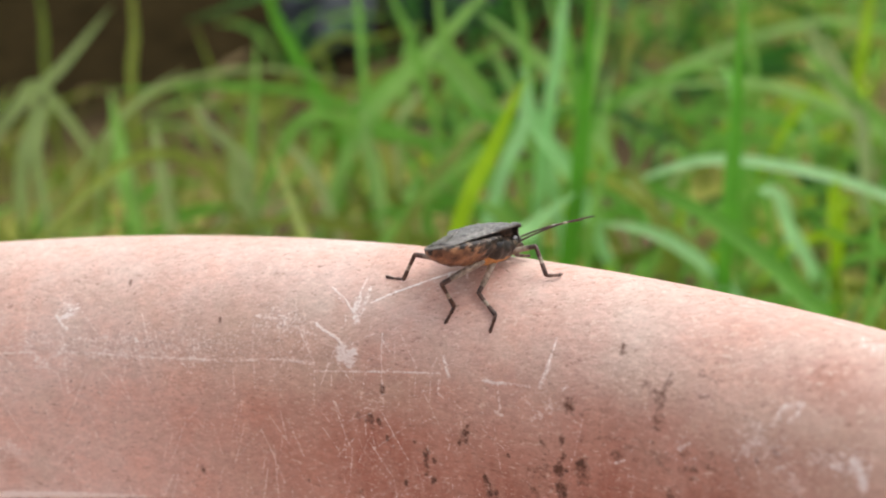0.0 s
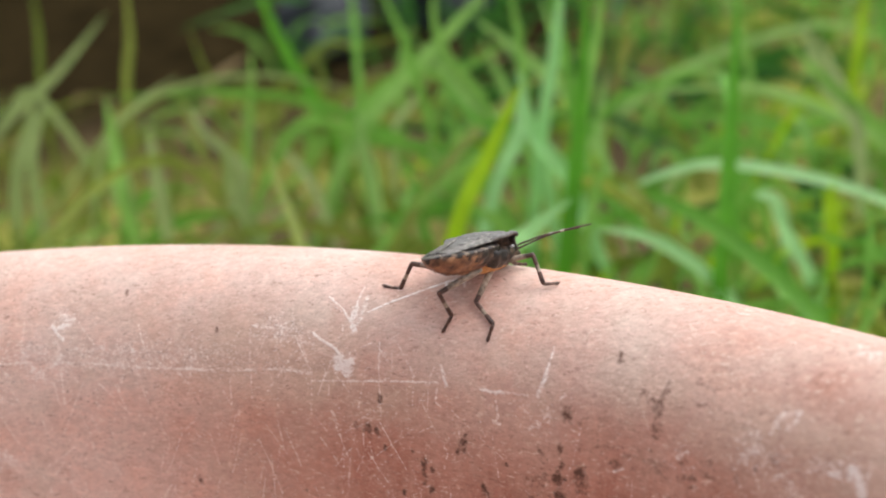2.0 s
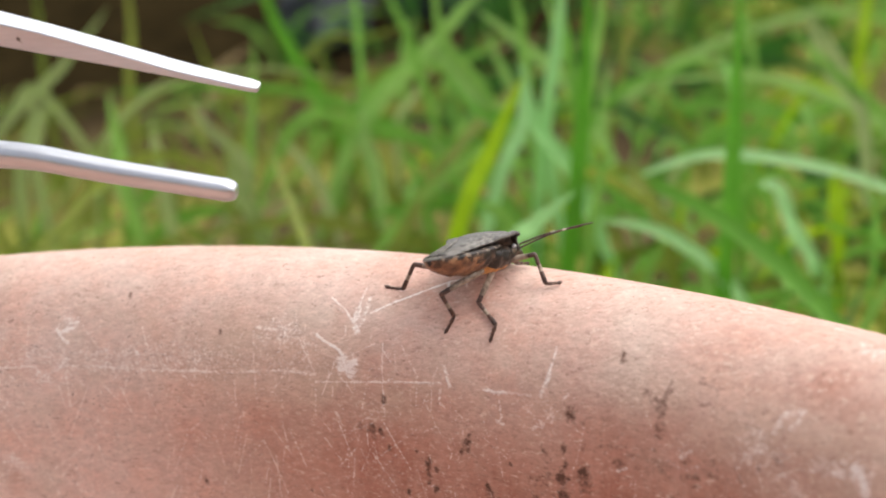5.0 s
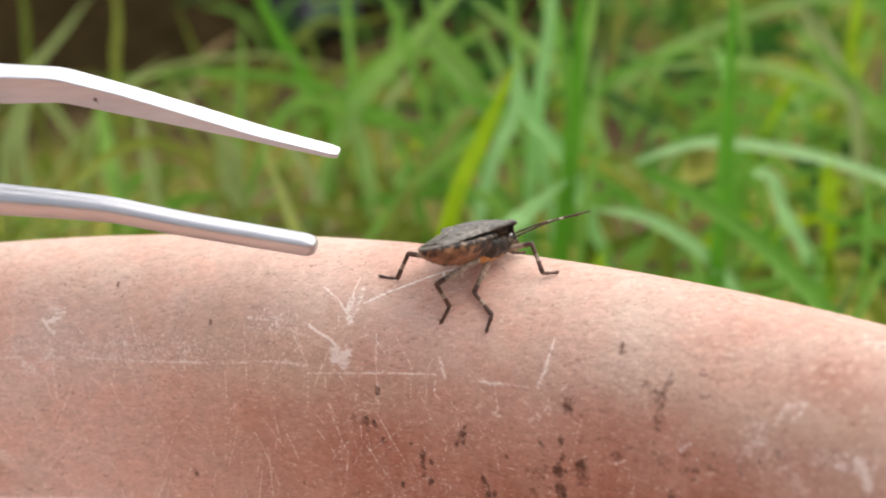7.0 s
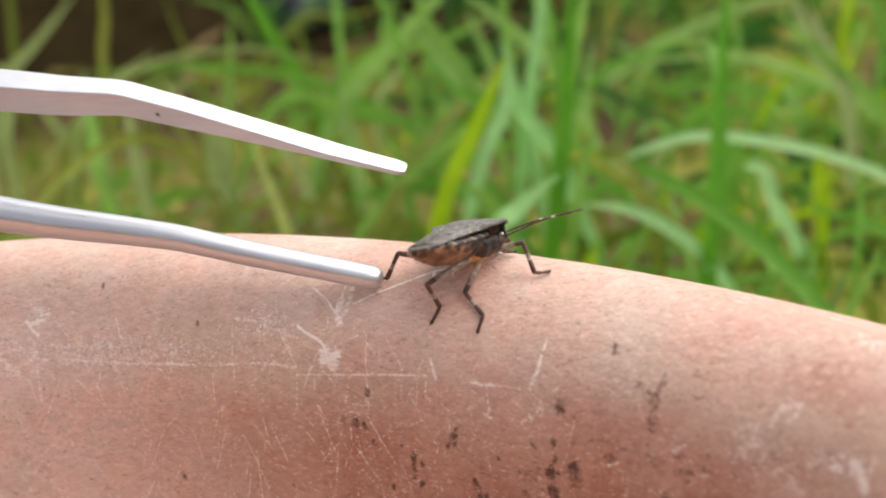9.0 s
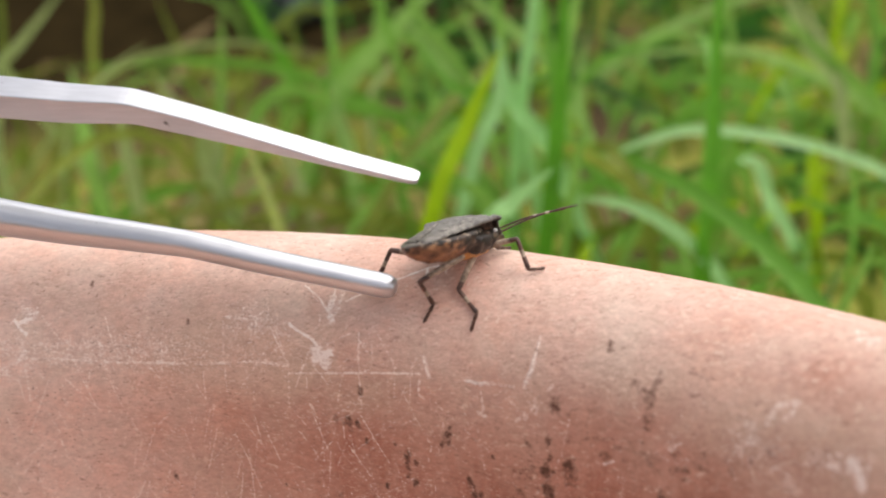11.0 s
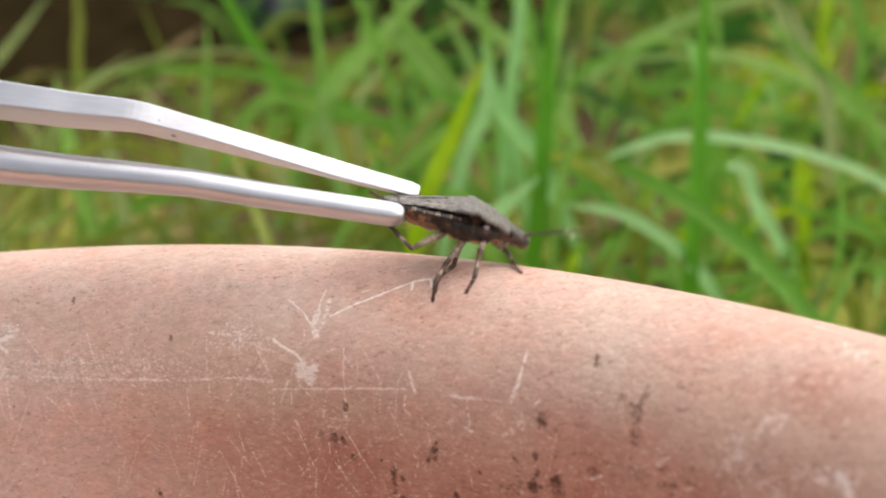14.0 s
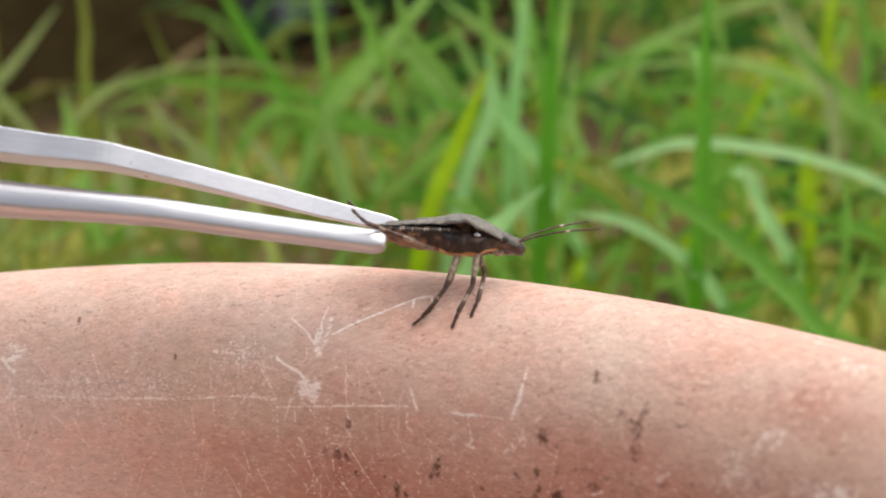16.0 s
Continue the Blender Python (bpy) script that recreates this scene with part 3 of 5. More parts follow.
# ---- grass ----
def ribbon(root, low, high, tip, width, seed=0, steps=9, lie=0.25):
    """Verts and faces of one grass blade: a folded, tapered strip along a smooth curve through four points."""
    p = [Vector(q) for q in (root, low, high, tip)]
    pts = []
    ext = [p[0] * 2 - p[1]] + p + [p[3] * 2 - p[2]]
    for k in range(3):
        a, b, c, d = ext[k : k + 4]
        for s in range(steps if k < 2 else steps + 1):
            t = s / steps
            pts.append(0.5 * ((2 * b) + (c - a) * t + (2 * a - 5 * b + 4 * c - d) * t * t + (3 * b - a - 3 * c + d) * t**3))
    rng = random.Random(seed)
    turn = rng.uniform(-0.5, 0.5)
    verts, faces = [], []
    n = len(pts)
    for k, q in enumerate(pts):
        d = (pts[min(k + 1, n - 1)] - pts[max(k - 1, 0)]).normalized()
        side = d.cross(Vector((math.sin(turn), -math.cos(turn), lie))).normalized()
        f = k / (n - 1)
        w = width * 0.5 * min(1.0, 0.55 + 1.6 * f) * (1 - max(0.0, (f - 0.55) / 0.45) ** 1.7 * 0.94)
        keel = d.cross(side) * w * 0.35
        verts += [q - side * w, q + keel, q + side * w]
    for k in range(n - 1):
        a = 3 * k
        faces += [(a, a + 1, a + 4, a + 3), (a + 1, a + 2, a + 5, a + 4)]
    return verts, faces


SEED = [0]


def blade_on(tuft, root, low, high, tip, width, tone):
    SEED[0] += 1
    mm = [tuple(c * MM for c in q) for q in (root, low, high, tip)]
    o = tuft.location
    mm = [(x - o.x, y - o.y, z) for x, y, z in mm]
    verts, faces = ribbon(*mm, width * MM, SEED[0], 9, 1.1 if tone == "pale" else 0.25)
    part("blade", mesh_of("blade", verts, faces, LEAF[tone]), tuft)


def tuft_at(x, y, label):
    e = new("grass_tuft")
    e.location = (x, y, 0)
    e.empty_display_size = 0.02
    return tagged(e, label, "grass", group="tall grass tufts")


def build_tufts():
    tuft = tuft_at(-0.112, 0.235, "tall bright green grass tuft growing beyond the bowl")
    blade_on(tuft, (-143, 249, 0), (-125, 256, 26), (-106, 265, 40), (-90, 273, 54), 3.1, "sage")
    blade_on(tuft, (-117, 228, 0), (-77, 232, 38), (-45, 236, 44), (-18, 233, 38), 1.4, "sage")
    blade_on(tuft, (-119, 232, 0), (-119, 233, 2), (-115, 244, 21), (-110, 255, 40), 1.9, "olive")
    blade_on(tuft, (-99, 236, 0), (-95, 241, 17), (-91, 246, 25), (-87, 251, 35), 1.9, "olive")
    blade_on(tuft, (-114, 262, 0), (-114, 270, 32), (-114, 281, 49), (-115, 289, 64), 2.1, "olive")
    blade_on(tuft, (-94, 227, 0), (-89, 232, 19), (-82, 239, 32), (-64, 244, 41), 1.2, "olive")
    blade_on(tuft, (-98, 213, 0), (-96, 215, 8), (-92, 220, 17), (-89, 226, 27), 1.6, "olive")
    tuft = tuft_at(-0.046, 0.222, "arching green grass blades growing from soil")
    blade_on(tuft, (-7, 148, 0), (3, 157, 34), (11, 165, 47), (19, 172, 59), 3.2, "lime")
    blade_on(tuft, (-8, 141, 0), (11, 150, 31), (18, 154, 36), (26, 156, 41), 3.4, "pale")
    blade_on(tuft, (-34, 218, 0), (-19, 226, 28), (2, 237, 45), (22, 246, 61), 4.3, "fresh")
    blade_on(tuft, (-16, 213, 0), (-16, 216, 9), (-18, 225, 24), (-19, 233, 38), 2.9, "mid")
    blade_on(tuft, (-20, 229, 0), (-27, 237, 28), (-38, 249, 49), (-44, 259, 65), 3.8, "deep")
    blade_on(tuft, (-53, 223, 0), (-52, 224, 6), (-48, 239, 31), (-45, 250, 51), 2.7, "mid")
    blade_on(tuft, (-81, 222, 0), (-81, 223, 3), (-84, 234, 23), (-86, 243, 39), 4.9, "sage")
    blade_on(tuft, (-18, 240, 0), (-18, 248, 29), (-18, 259, 47), (-18, 267, 61), 2.4, "mid")
    blade_on(tuft, (-88, 252, 0), (-86, 261, 34), (-84, 269, 47), (-84, 279, 64), 2.7, "olive")
    blade_on(tuft, (-74, 222, 0), (-74, 223, 3), (-69, 232, 19), (-72, 241, 34), 2.2, "olive")
    blade_on(tuft, (-74, 261, 0), (-32, 264, 39), (-17, 265, 40), (2, 267, 43), 1.6, "olive")
    blade_on(tuft, (-26, 246, 0), (-28, 250, 14), (-33, 259, 30), (-39, 267, 43), 2.8, "dark")
    blade_on(tuft, (-50, 242, 0), (-9, 242, 37), (7, 243, 37), (26, 246, 44), 2.5, "mid")
    blade_on(tuft, (-54, 258, 0), (-58, 264, 20), (-65, 272, 35), (-69, 279, 47), 1.5, "olive")
    blade_on(tuft, (-60, 237, 0), (-63, 242, 19), (-66, 247, 27), (-69, 252, 36), 1.6, "olive")
    blade_on(tuft, (-87, 240, 0), (-102, 249, 30), (-111, 254, 39), (-118, 250, 33), 2.3, "sage")
    blade_on(tuft, (-27, 229, 0), (-27, 235, 25), (-27, 242, 36), (-29, 249, 48), 2.0, "olive")
    blade_on(tuft, (-41, 203, 0), (-37, 206, 10), (-31, 211, 19), (-28, 217, 29), 1.7, "olive")
    blade_on(tuft, (-51, 203, 0), (-51, 206, 11), (-53, 213, 22), (-51, 218, 32), 1.6, "olive")
    tuft = tuft_at(0.072, 0.136, "tuft of long grass, some blades lime green")
    blade_on(tuft, (72, 136, 0), (77, 140, 13), (82, 144, 19), (85, 147, 24), 2.0, "mid")
    tuft = tuft_at(0.041, 0.187, "slender grass blades leaning across each other")
    blade_on(tuft, (24, 163, 0), (26, 168, 16), (32, 183, 43), (37, 200, 72), 3.6, "deep")
    blade_on(tuft, (54, 153, 0), (56, 157, 16), (61, 172, 41), (66, 190, 72), 3.5, "deep")
    blade_on(tuft, (66, 153, 0), (56, 158, 17), (44, 163, 26), (32, 165, 29), 2.9, "pale")
    blade_on(tuft, (36, 243, 0), (65, 247, 27), (108, 253, 38), (129, 251, 34), 2.5, "fresh")
    blade_on(tuft, (43, 211, 0), (18, 214, 23), (-10, 217, 29), (-42, 220, 34), 2.0, "mid")
    blade_on(tuft, (41, 196, 0), (30, 202, 22), (13, 211, 38), (-1, 221, 54), 3.4, "fresh")
    blade_on(tuft, (41, 178, 0), (30, 186, 30), (23, 192, 40), (21, 199, 52), 3.6, "pale")
    blade_on(tuft, (53, 210, 0), (37, 220, 34), (25, 227, 46), (14, 232, 55), 3.1, "fresh")
    blade_on(tuft, (36, 191, 0), (34, 201, 37), (33, 211, 54), (31, 219, 68), 2.3, "mid")
    blade_on(tuft, (29, 186, 0), (35, 196, 38), (40, 206, 55), (43, 214, 68), 2.4, "mid")
    blade_on(tuft, (82, 162, 0), (78, 166, 13), (74, 171, 21), (71, 175, 28), 3.3, "pale")
    blade_on(tuft, (84, 164, 0), (84, 169, 18), (84, 173, 25), (85, 175, 29), 2.4, "lime")
    blade_on(tuft, (15, 210, 0), (44, 218, 31), (55, 221, 36), (71, 222, 39), 2.3, "mid")
    blade_on(tuft, (9, 236, 0), (8, 241, 16), (6, 249, 30), (6, 256, 43), 2.6, "mid")
    blade_on(tuft, (48, 238, 0), (52, 244, 21), (57, 252, 36), (61, 262, 52), 1.6, "olive")
    blade_on(tuft, (74, 191, 0), (75, 193, 6), (77, 201, 20), (85, 207, 30), 2.0, "mid")
    blade_on(tuft, (7, 215, 0), (-3, 228, 48), (-5, 231, 54), (-10, 238, 66), 2.3, "mid")
    blade_on(tuft, (26, 201, 0), (15, 211, 37), (5, 220, 52), (4, 228, 67), 2.7, "mid")
    blade_on(tuft, (60, 191, 0), (25, 199, 34), (11, 202, 40), (4, 208, 50), 2.5, "mid")
    blade_on(tuft, (24, 201, 0), (24, 210, 36), (24, 220, 52), (22, 228, 67), 2.3, "mid")
    blade_on(tuft, (20, 184, 0), (25, 194, 34), (30, 204, 53), (34, 214, 69), 3.1, "pale")
    blade_on(tuft, (2, 168, 0), (13, 178, 33), (19, 183, 43), (21, 190, 54), 3.3, "pale")
    blade_on(tuft, (26, 156, 0), (30, 163, 27), (33, 169, 35), (36, 173, 43), 1.9, "mid")
    blade_on(tuft, (35, 159, 0), (43, 164, 18), (48, 168, 25), (50, 172, 32), 1.7, "mid")
    blade_on(tuft, (56, 159, 0), (53, 163, 18), (51, 168, 25), (53, 172, 32), 1.6, "fresh")
    blade_on(tuft, (38, 180, 0), (68, 175, 29), (77, 174, 27), (87, 175, 28), 1.7, "mid")
    blade_on(tuft, (85, 153, 0), (86, 156, 14), (88, 162, 24), (87, 166, 31), 1.9, "mid")
    blade_on(tuft, (81, 185, 0), (74, 191, 20), (68, 196, 29), (62, 200, 36), 1.7, "mid")
    blade_on(tuft, (25, 194, 0), (11, 198, 15), (-2, 202, 22), (-9, 208, 31), 2.0, "mid")
    blade_on(tuft, (-0, 184, 0), (-2, 188, 16), (-4, 194, 26), (-6, 200, 35), 1.7, "mid")
    tuft = tuft_at(0.115, 0.201, "tall bright green grass tuft growing beyond the bowl")
    blade_on(tuft, (126, 170, 0), (98, 175, 23), (62, 179, 34), (37, 177, 30), 2.6, "pale")
    blade_on(tuft, (133, 205, 0), (118, 210, 17), (88, 219, 33), (51, 221, 36), 2.4, "fresh")
    blade_on(tuft, (123, 196, 0), (112, 203, 23), (98, 211, 37), (88, 217, 47), 2.6, "mid")
    blade_on(tuft, (112, 230, 0), (117, 238, 29), (120, 244, 40), (123, 251, 53), 2.9, "lime")
    blade_on(tuft, (110, 160, 0), (92, 164, 18), (84, 165, 20), (75, 168, 25), 1.6, "mid")
    blade_on(tuft, (105, 197, 0), (104, 203, 23), (102, 209, 33), (96, 217, 48), 3.3, "sage")
    blade_on(tuft, (118, 216, 0), (120, 220, 17), (123, 230, 34), (121, 242, 55), 2.4, "mid")
    blade_on(tuft, (93, 232, 0), (88, 242, 37), (86, 247, 45), (91, 253, 55), 2.0, "mid")

    tuft = tuft_at(-0.055, 0.212, "soft grey-green and olive grass blades beyond the bowl")
    blade_on(tuft, (-15, 205, 0), (-15, 211, 22), (-17, 216, 30), (-17, 222, 37), 4.0, "fresh")
    blade_on(tuft, (-54, 212, 0), (-33, 215, 36), (-15, 219, 31), (6, 222, 24), 2.9, "mid")
    blade_on(tuft, (-72, 200, 0), (-76, 208, 24), (-78, 217, 33), (-80, 225, 45), 3.6, "mid")
    blade_on(tuft, (-68, 205, 0), (-68, 211, 21), (-69, 216, 29), (-70, 222, 38), 3.6, "sage")
    blade_on(tuft, (-93, 215, 0), (-84, 222, 30), (-74, 228, 41), (-63, 235, 46), 1.4, "sage")
    blade_on(tuft, (-98, 205, 0), (-98, 212, 30), (-97, 218, 39), (-94, 225, 46), 3.1, "sage")
    blade_on(tuft, (-111, 215, 0), (-107, 222, 26), (-102, 228, 38), (-101, 235, 46), 4.2, "sage")
    blade_on(tuft, (-66, 215, 0), (-49, 222, 20), (-58, 228, 32), (-63, 235, 38), 2.8, "sage")
    blade_on(tuft, (-25, 205, 0), (-29, 211, 19), (-34, 216, 27), (-41, 222, 32), 2.3, "sage")
    blade_on(tuft, (-42, 205, 0), (-48, 211, 17), (-51, 216, 23), (-52, 222, 33), 4.4, "sage")
    blade_on(tuft, (-6, 205, 0), (-1, 212, 20), (6, 218, 27), (13, 225, 32), 2.3, "mid")
    blade_on(tuft, (-11, 225, 0), (-9, 232, 26), (-4, 238, 31), (2, 245, 37), 2.2, "sage")
    blade_on(tuft, (2, 225, 0), (1, 232, 24), (0, 238, 29), (-2, 245, 35), 2.2, "sage")
    tuft = tuft_at(0.070, 0.212, "crossing green and grey-green grass blades")
    blade_on(tuft, (29, 185, 0), (25, 190, 34), (23, 195, 40), (22, 200, 49), 3.4, "pale")
    blade_on(tuft, (33, 215, 0), (28, 223, 21), (22, 232, 33), (16, 240, 48), 3.0, "fresh")
    blade_on(tuft, (49, 200, 0), (44, 208, 17), (43, 217, 29), (47, 225, 42), 2.3, "fresh")
    blade_on(tuft, (41, 200, 0), (36, 208, 38), (33, 217, 49), (30, 225, 61), 2.5, "fresh")
    blade_on(tuft, (52, 195, 0), (56, 198, 19), (65, 202, 23), (75, 205, 16), 1.7, "sage")
    blade_on(tuft, (80, 180, 0), (78, 183, 19), (74, 187, 22), (73, 190, 21), 3.0, "pale")
    blade_on(tuft, (91, 180, 0), (90, 183, 15), (91, 187, 17), (91, 190, 21), 3.7, "lime")
    blade_on(tuft, (53, 235, 0), (66, 237, 31), (83, 238, 30), (105, 240, 19), 2.1, "fresh")
    blade_on(tuft, (85, 225, 0), (98, 224, 27), (111, 223, 19), (126, 222, 8), 2.1, "lime")
    blade_on(tuft, (104, 220, 0), (110, 227, 16), (119, 233, 23), (125, 240, 35), 3.1, "olive")
    blade_on(tuft, (75, 230, 0), (71, 237, 13), (66, 243, 21), (64, 250, 32), 2.3, "olive")
    blade_on(tuft, (123, 225, 0), (115, 232, 13), (106, 238, 33), (104, 245, 43), 3.7, "sage")


build_tufts()


def build_meadow():
    """The short sward between the tall tufts, and dry straw on the soil."""
    rng = random.Random(21)
    for name, label, count, tones in (
        ("grass", "dense short green grass on mossy soil", 7000, ("mid", "lime", "dark", "olive")),
        ("dry_litter", "dry straw and dead grass stalks on soil", 500, ("straw", "olive")),
    ):
        verts, faces, slots = [], [], []
        for k in range(count):
            x, y = rng.uniform(-0.36, 0.36), rng.uniform(0.12, 0.62)
            thick = noise.noise((x * 9, y * 9, 2.0))
            lush = x > 0.02 - 0.65 * min(0.12, max(0.0, y - 0.25)) + 0.05 * noise.noise((x * 12, y * 12, 7.0))
            # far blades coloured dark in place of the shaded gaps between them
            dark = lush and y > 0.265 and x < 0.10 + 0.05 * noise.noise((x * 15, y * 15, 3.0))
            if name == "grass":
                if y > 0.33 and x < -0.06:
                    continue
                if not lush and not dark and (y > 0.31 and rng.random() < 0.85 or rng.random() > 0.5 + thick):
                    continue
                if lush and rng.random() < (0.1 if y < 0.22 else 0.5 - 0.6 * thick if y < 0.30 or x > 0.13 else 0.85 if dark else 0.45):
                    continue
                if lush:
                    tall = rng.uniform(0.006, 0.014 + 0.09 * max(0, y - 0.18)) if rng.random() < 0.985 else rng.uniform(0.03, 0.055)
                else:
                    tall = rng.uniform(0.006, 0.02) if rng.random() < 0.96 else rng.uniform(0.03, 0.05)
                lean = rng.uniform(0.5, 3.2) * tall
            else:
                if y > 0.36:
                    continue
                dark = False
                tall, lean = rng.uniform(0.002, 0.008), rng.uniform(0.02, 0.06)
            a = rng.uniform(0, 6.283)
            dx, dy = math.cos(a) * lean, math.sin(a) * lean
            if min(math.hypot(x - CX, y - CY), math.hypot(x + dx - CX, y + dy - CY)) < RING + 0.022:
                continue
            w = rng.uniform(0.0012, 0.0036) if name == "grass" else rng.uniform(0.001, 0.0028)
            v, f = ribbon((x, y, -0.004), (x + dx * 0.15, y + dy * 0.15, tall * 0.5), (x + dx * 0.5, y + dy * 0.5, tall * 0.9), (x + dx, y + dy, tall * rng.uniform(0.7, 1.1)), w, k, 4)
            o = len(verts)
            verts += v
            faces += [tuple(o + i for i in q) for q in f]
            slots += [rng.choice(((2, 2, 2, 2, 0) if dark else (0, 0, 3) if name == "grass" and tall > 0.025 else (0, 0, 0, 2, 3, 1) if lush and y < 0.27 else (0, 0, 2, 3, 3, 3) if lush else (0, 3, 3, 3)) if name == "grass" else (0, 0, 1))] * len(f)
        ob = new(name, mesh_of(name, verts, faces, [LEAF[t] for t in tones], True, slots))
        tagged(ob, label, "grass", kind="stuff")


build_meadow()


def stone(x, y, sx, sy, sz, seed, label):
    bm = bmesh.new()
    bmesh.ops.create_icosphere(bm, subdivisions=4, radius=1.0)
    for v in bm.verts:
        n = noise.noise(v.co * 1.3 + Vector((seed, 0, 0))) * 0.35 + noise.noise(v.co * 4 + Vector((seed, 3, 0))) * 0.08
        v.co = Vector((v.co.x * sx, v.co.y * sy, max(v.co.z, -0.5) * sz)) * (1 + n)
    me = bpy.data.meshes.new("stone")
    bm.to_mesh(me)
    bm.free()
    me.materials.append(STONE)
    me.polygons.foreach_set("use_smooth", [True] * len(me.polygons))
    ob = new("stone", me)
    ob.location = (x, y, sz * 0.35)
    tagged(ob, label, "stone", group="stones in the grass")


stone(-0.043, 0.400, 0.020, 0.020, 0.020, 1.0, "dark blue-grey stone lying among grass blades")
stone(0.010, 0.428, 0.022, 0.02, 0.021, 5.0, "pale blue-grey stone behind tall grass")


# ---- the tweezers ----
UPPER = [[115.0, -14.86], [109.0, -13.09], [102.0, -10.88], [95.0, -8.74], [89.0, -6.97], [83.0, -6.61], [75.0, -5.65], [65.0, -4.39], [35.0, -2.36], [0.0, 0.0]]
LOWER = [[115.0, 1.94], [109.0, 1.92], [102.0, 1.89], [95.0, 2.09], [89.0, 1.62], [83.0, 1.03], [75.0, 0.56], [65.0, -0.03], [35.0, -0.02], [0.0, 0.0]]


def tweezer_arm(line, sign):
    """One steel arm: a flat bar along its centre line, waisted and tapered to a blunt tip, with rounded edges."""
    pts = [Vector((x, 0, z)) for x, z in reversed(line)]
    path = []
    for k in range(len(pts) - 1):
        steps = 10 if k < len(pts) - 2 else 40
        for s in range(steps):
            path.append(pts[k].lerp(pts[k + 1], s / steps))
    path.append(pts[-1])
    for _ in range(3):
        path = [path[0]] + [(path[k - 1] + path[k] * 2 + path[k + 1]) / 4 for k in range(1, len(path) - 1)] + [path[-1]]
    verts, faces = [], []
    ring = []
    for cx, cz in ((1, 1), (-1, 1), (-1, -1), (1, -1)):
        for j in range(4):
            ring.append((cx, cz, math.atan2(cz, cx) + (j - 1.5) * math.radians(26)))
    total = path[-1].x
    roll = radians(21.5 if sign > 0 else 10)
    for k, p in enumerate(path):
        d = (path[min(k + 1, len(path) - 1)] - path[max(k - 1, 0)]).normalized()
        up = Vector((-d.z, 0, d.x))
        side = Vector((0, 1, 0))
        out, flat = up * math.cos(roll) - side * math.sin(roll), side * math.cos(roll) + up * math.sin(roll)
        left = max(0.0, total - p.x)
        if sign > 0:
            wide = float(np.interp(left, (0, 8, 20, 40, 115), (0.72, 0.9, 0.92, 1.29, 1.35)))
            thick = float(np.interp(left, (0, 8, 20, 34, 115), (0.26, 0.42, 1.22, 1.66, 1.7)))
        else:
            wide = float(np.interp(left, (0, 8, 20, 40, 115), (1.06, 1.08, 1.19, 1.70, 1.75)))
            thick = wide * 0.97
        if left < 1.4 and sign < 0:
            blunt = math.sqrt(1 - (1 - left / 1.4) ** 2)
            wide, thick = wide * (0.35 + 0.65 * blunt), thick * (0.45 + 0.55 * blunt)
        elif left < 0.9:
            wide *= 0.7 + 0.3 * math.sqrt(left / 0.9)
        edge = min(0.16, thick * 0.5) if sign > 0 else wide * 0.86
        for cx, cz, a in ring:
            y = cx * (wide - edge) + edge * math.cos(a)
            z = cz * (thick - min(edge, thick * 0.7)) + min(edge, thick * 0.7) * math.sin(a)
            verts.append((p + flat * y + out * z + side * (1.2 if sign > 0 else -3.0)) * MM)
    n = len(ring)
    for k in range(len(path) - 1):
        for s in range(n):
            a, b = k * n + s, k * n + (s + 1) % n
            faces.append((a, b, b + n, a + n))
    faces.append(tuple(reversed(range(n))))
    faces.append(tuple((len(path) - 1) * n + s for s in range(n)))
    me = mesh_of("arm", verts, faces, STEEL)
    if sign > 0:
        # the four broad faces stay flat between the rounded edges
        me.polygons.foreach_set("use_smooth", [i % n % 4 != 3 for i in range(len(me.polygons))])
    return me


TWEEZERS = tagged(new("tweezers"), "silver steel tweezers with long bent tapering tips", "tweezers")
ARM_UP = part("arm", tweezer_arm(UPPER, 1), TWEEZERS, "upper steel arm with sharper bend")
ARM_LOW = part("arm", tweezer_arm(LOWER, -1), TWEEZERS, "lower steel arm, gently curved")
v, f, _ = tube([(-9 * MM, 0, 0), (-8.6 * MM, 0, 0), (4 * MM, 0, 0), (6 * MM, 0, 0)], [2.2 * MM, 2.8 * MM, 2.8 * MM, 2.0 * MM], 16, None, 1.4)
part("weld", mesh_of("weld", v, f, STEEL), TWEEZERS, "welded steel end joining both arms")


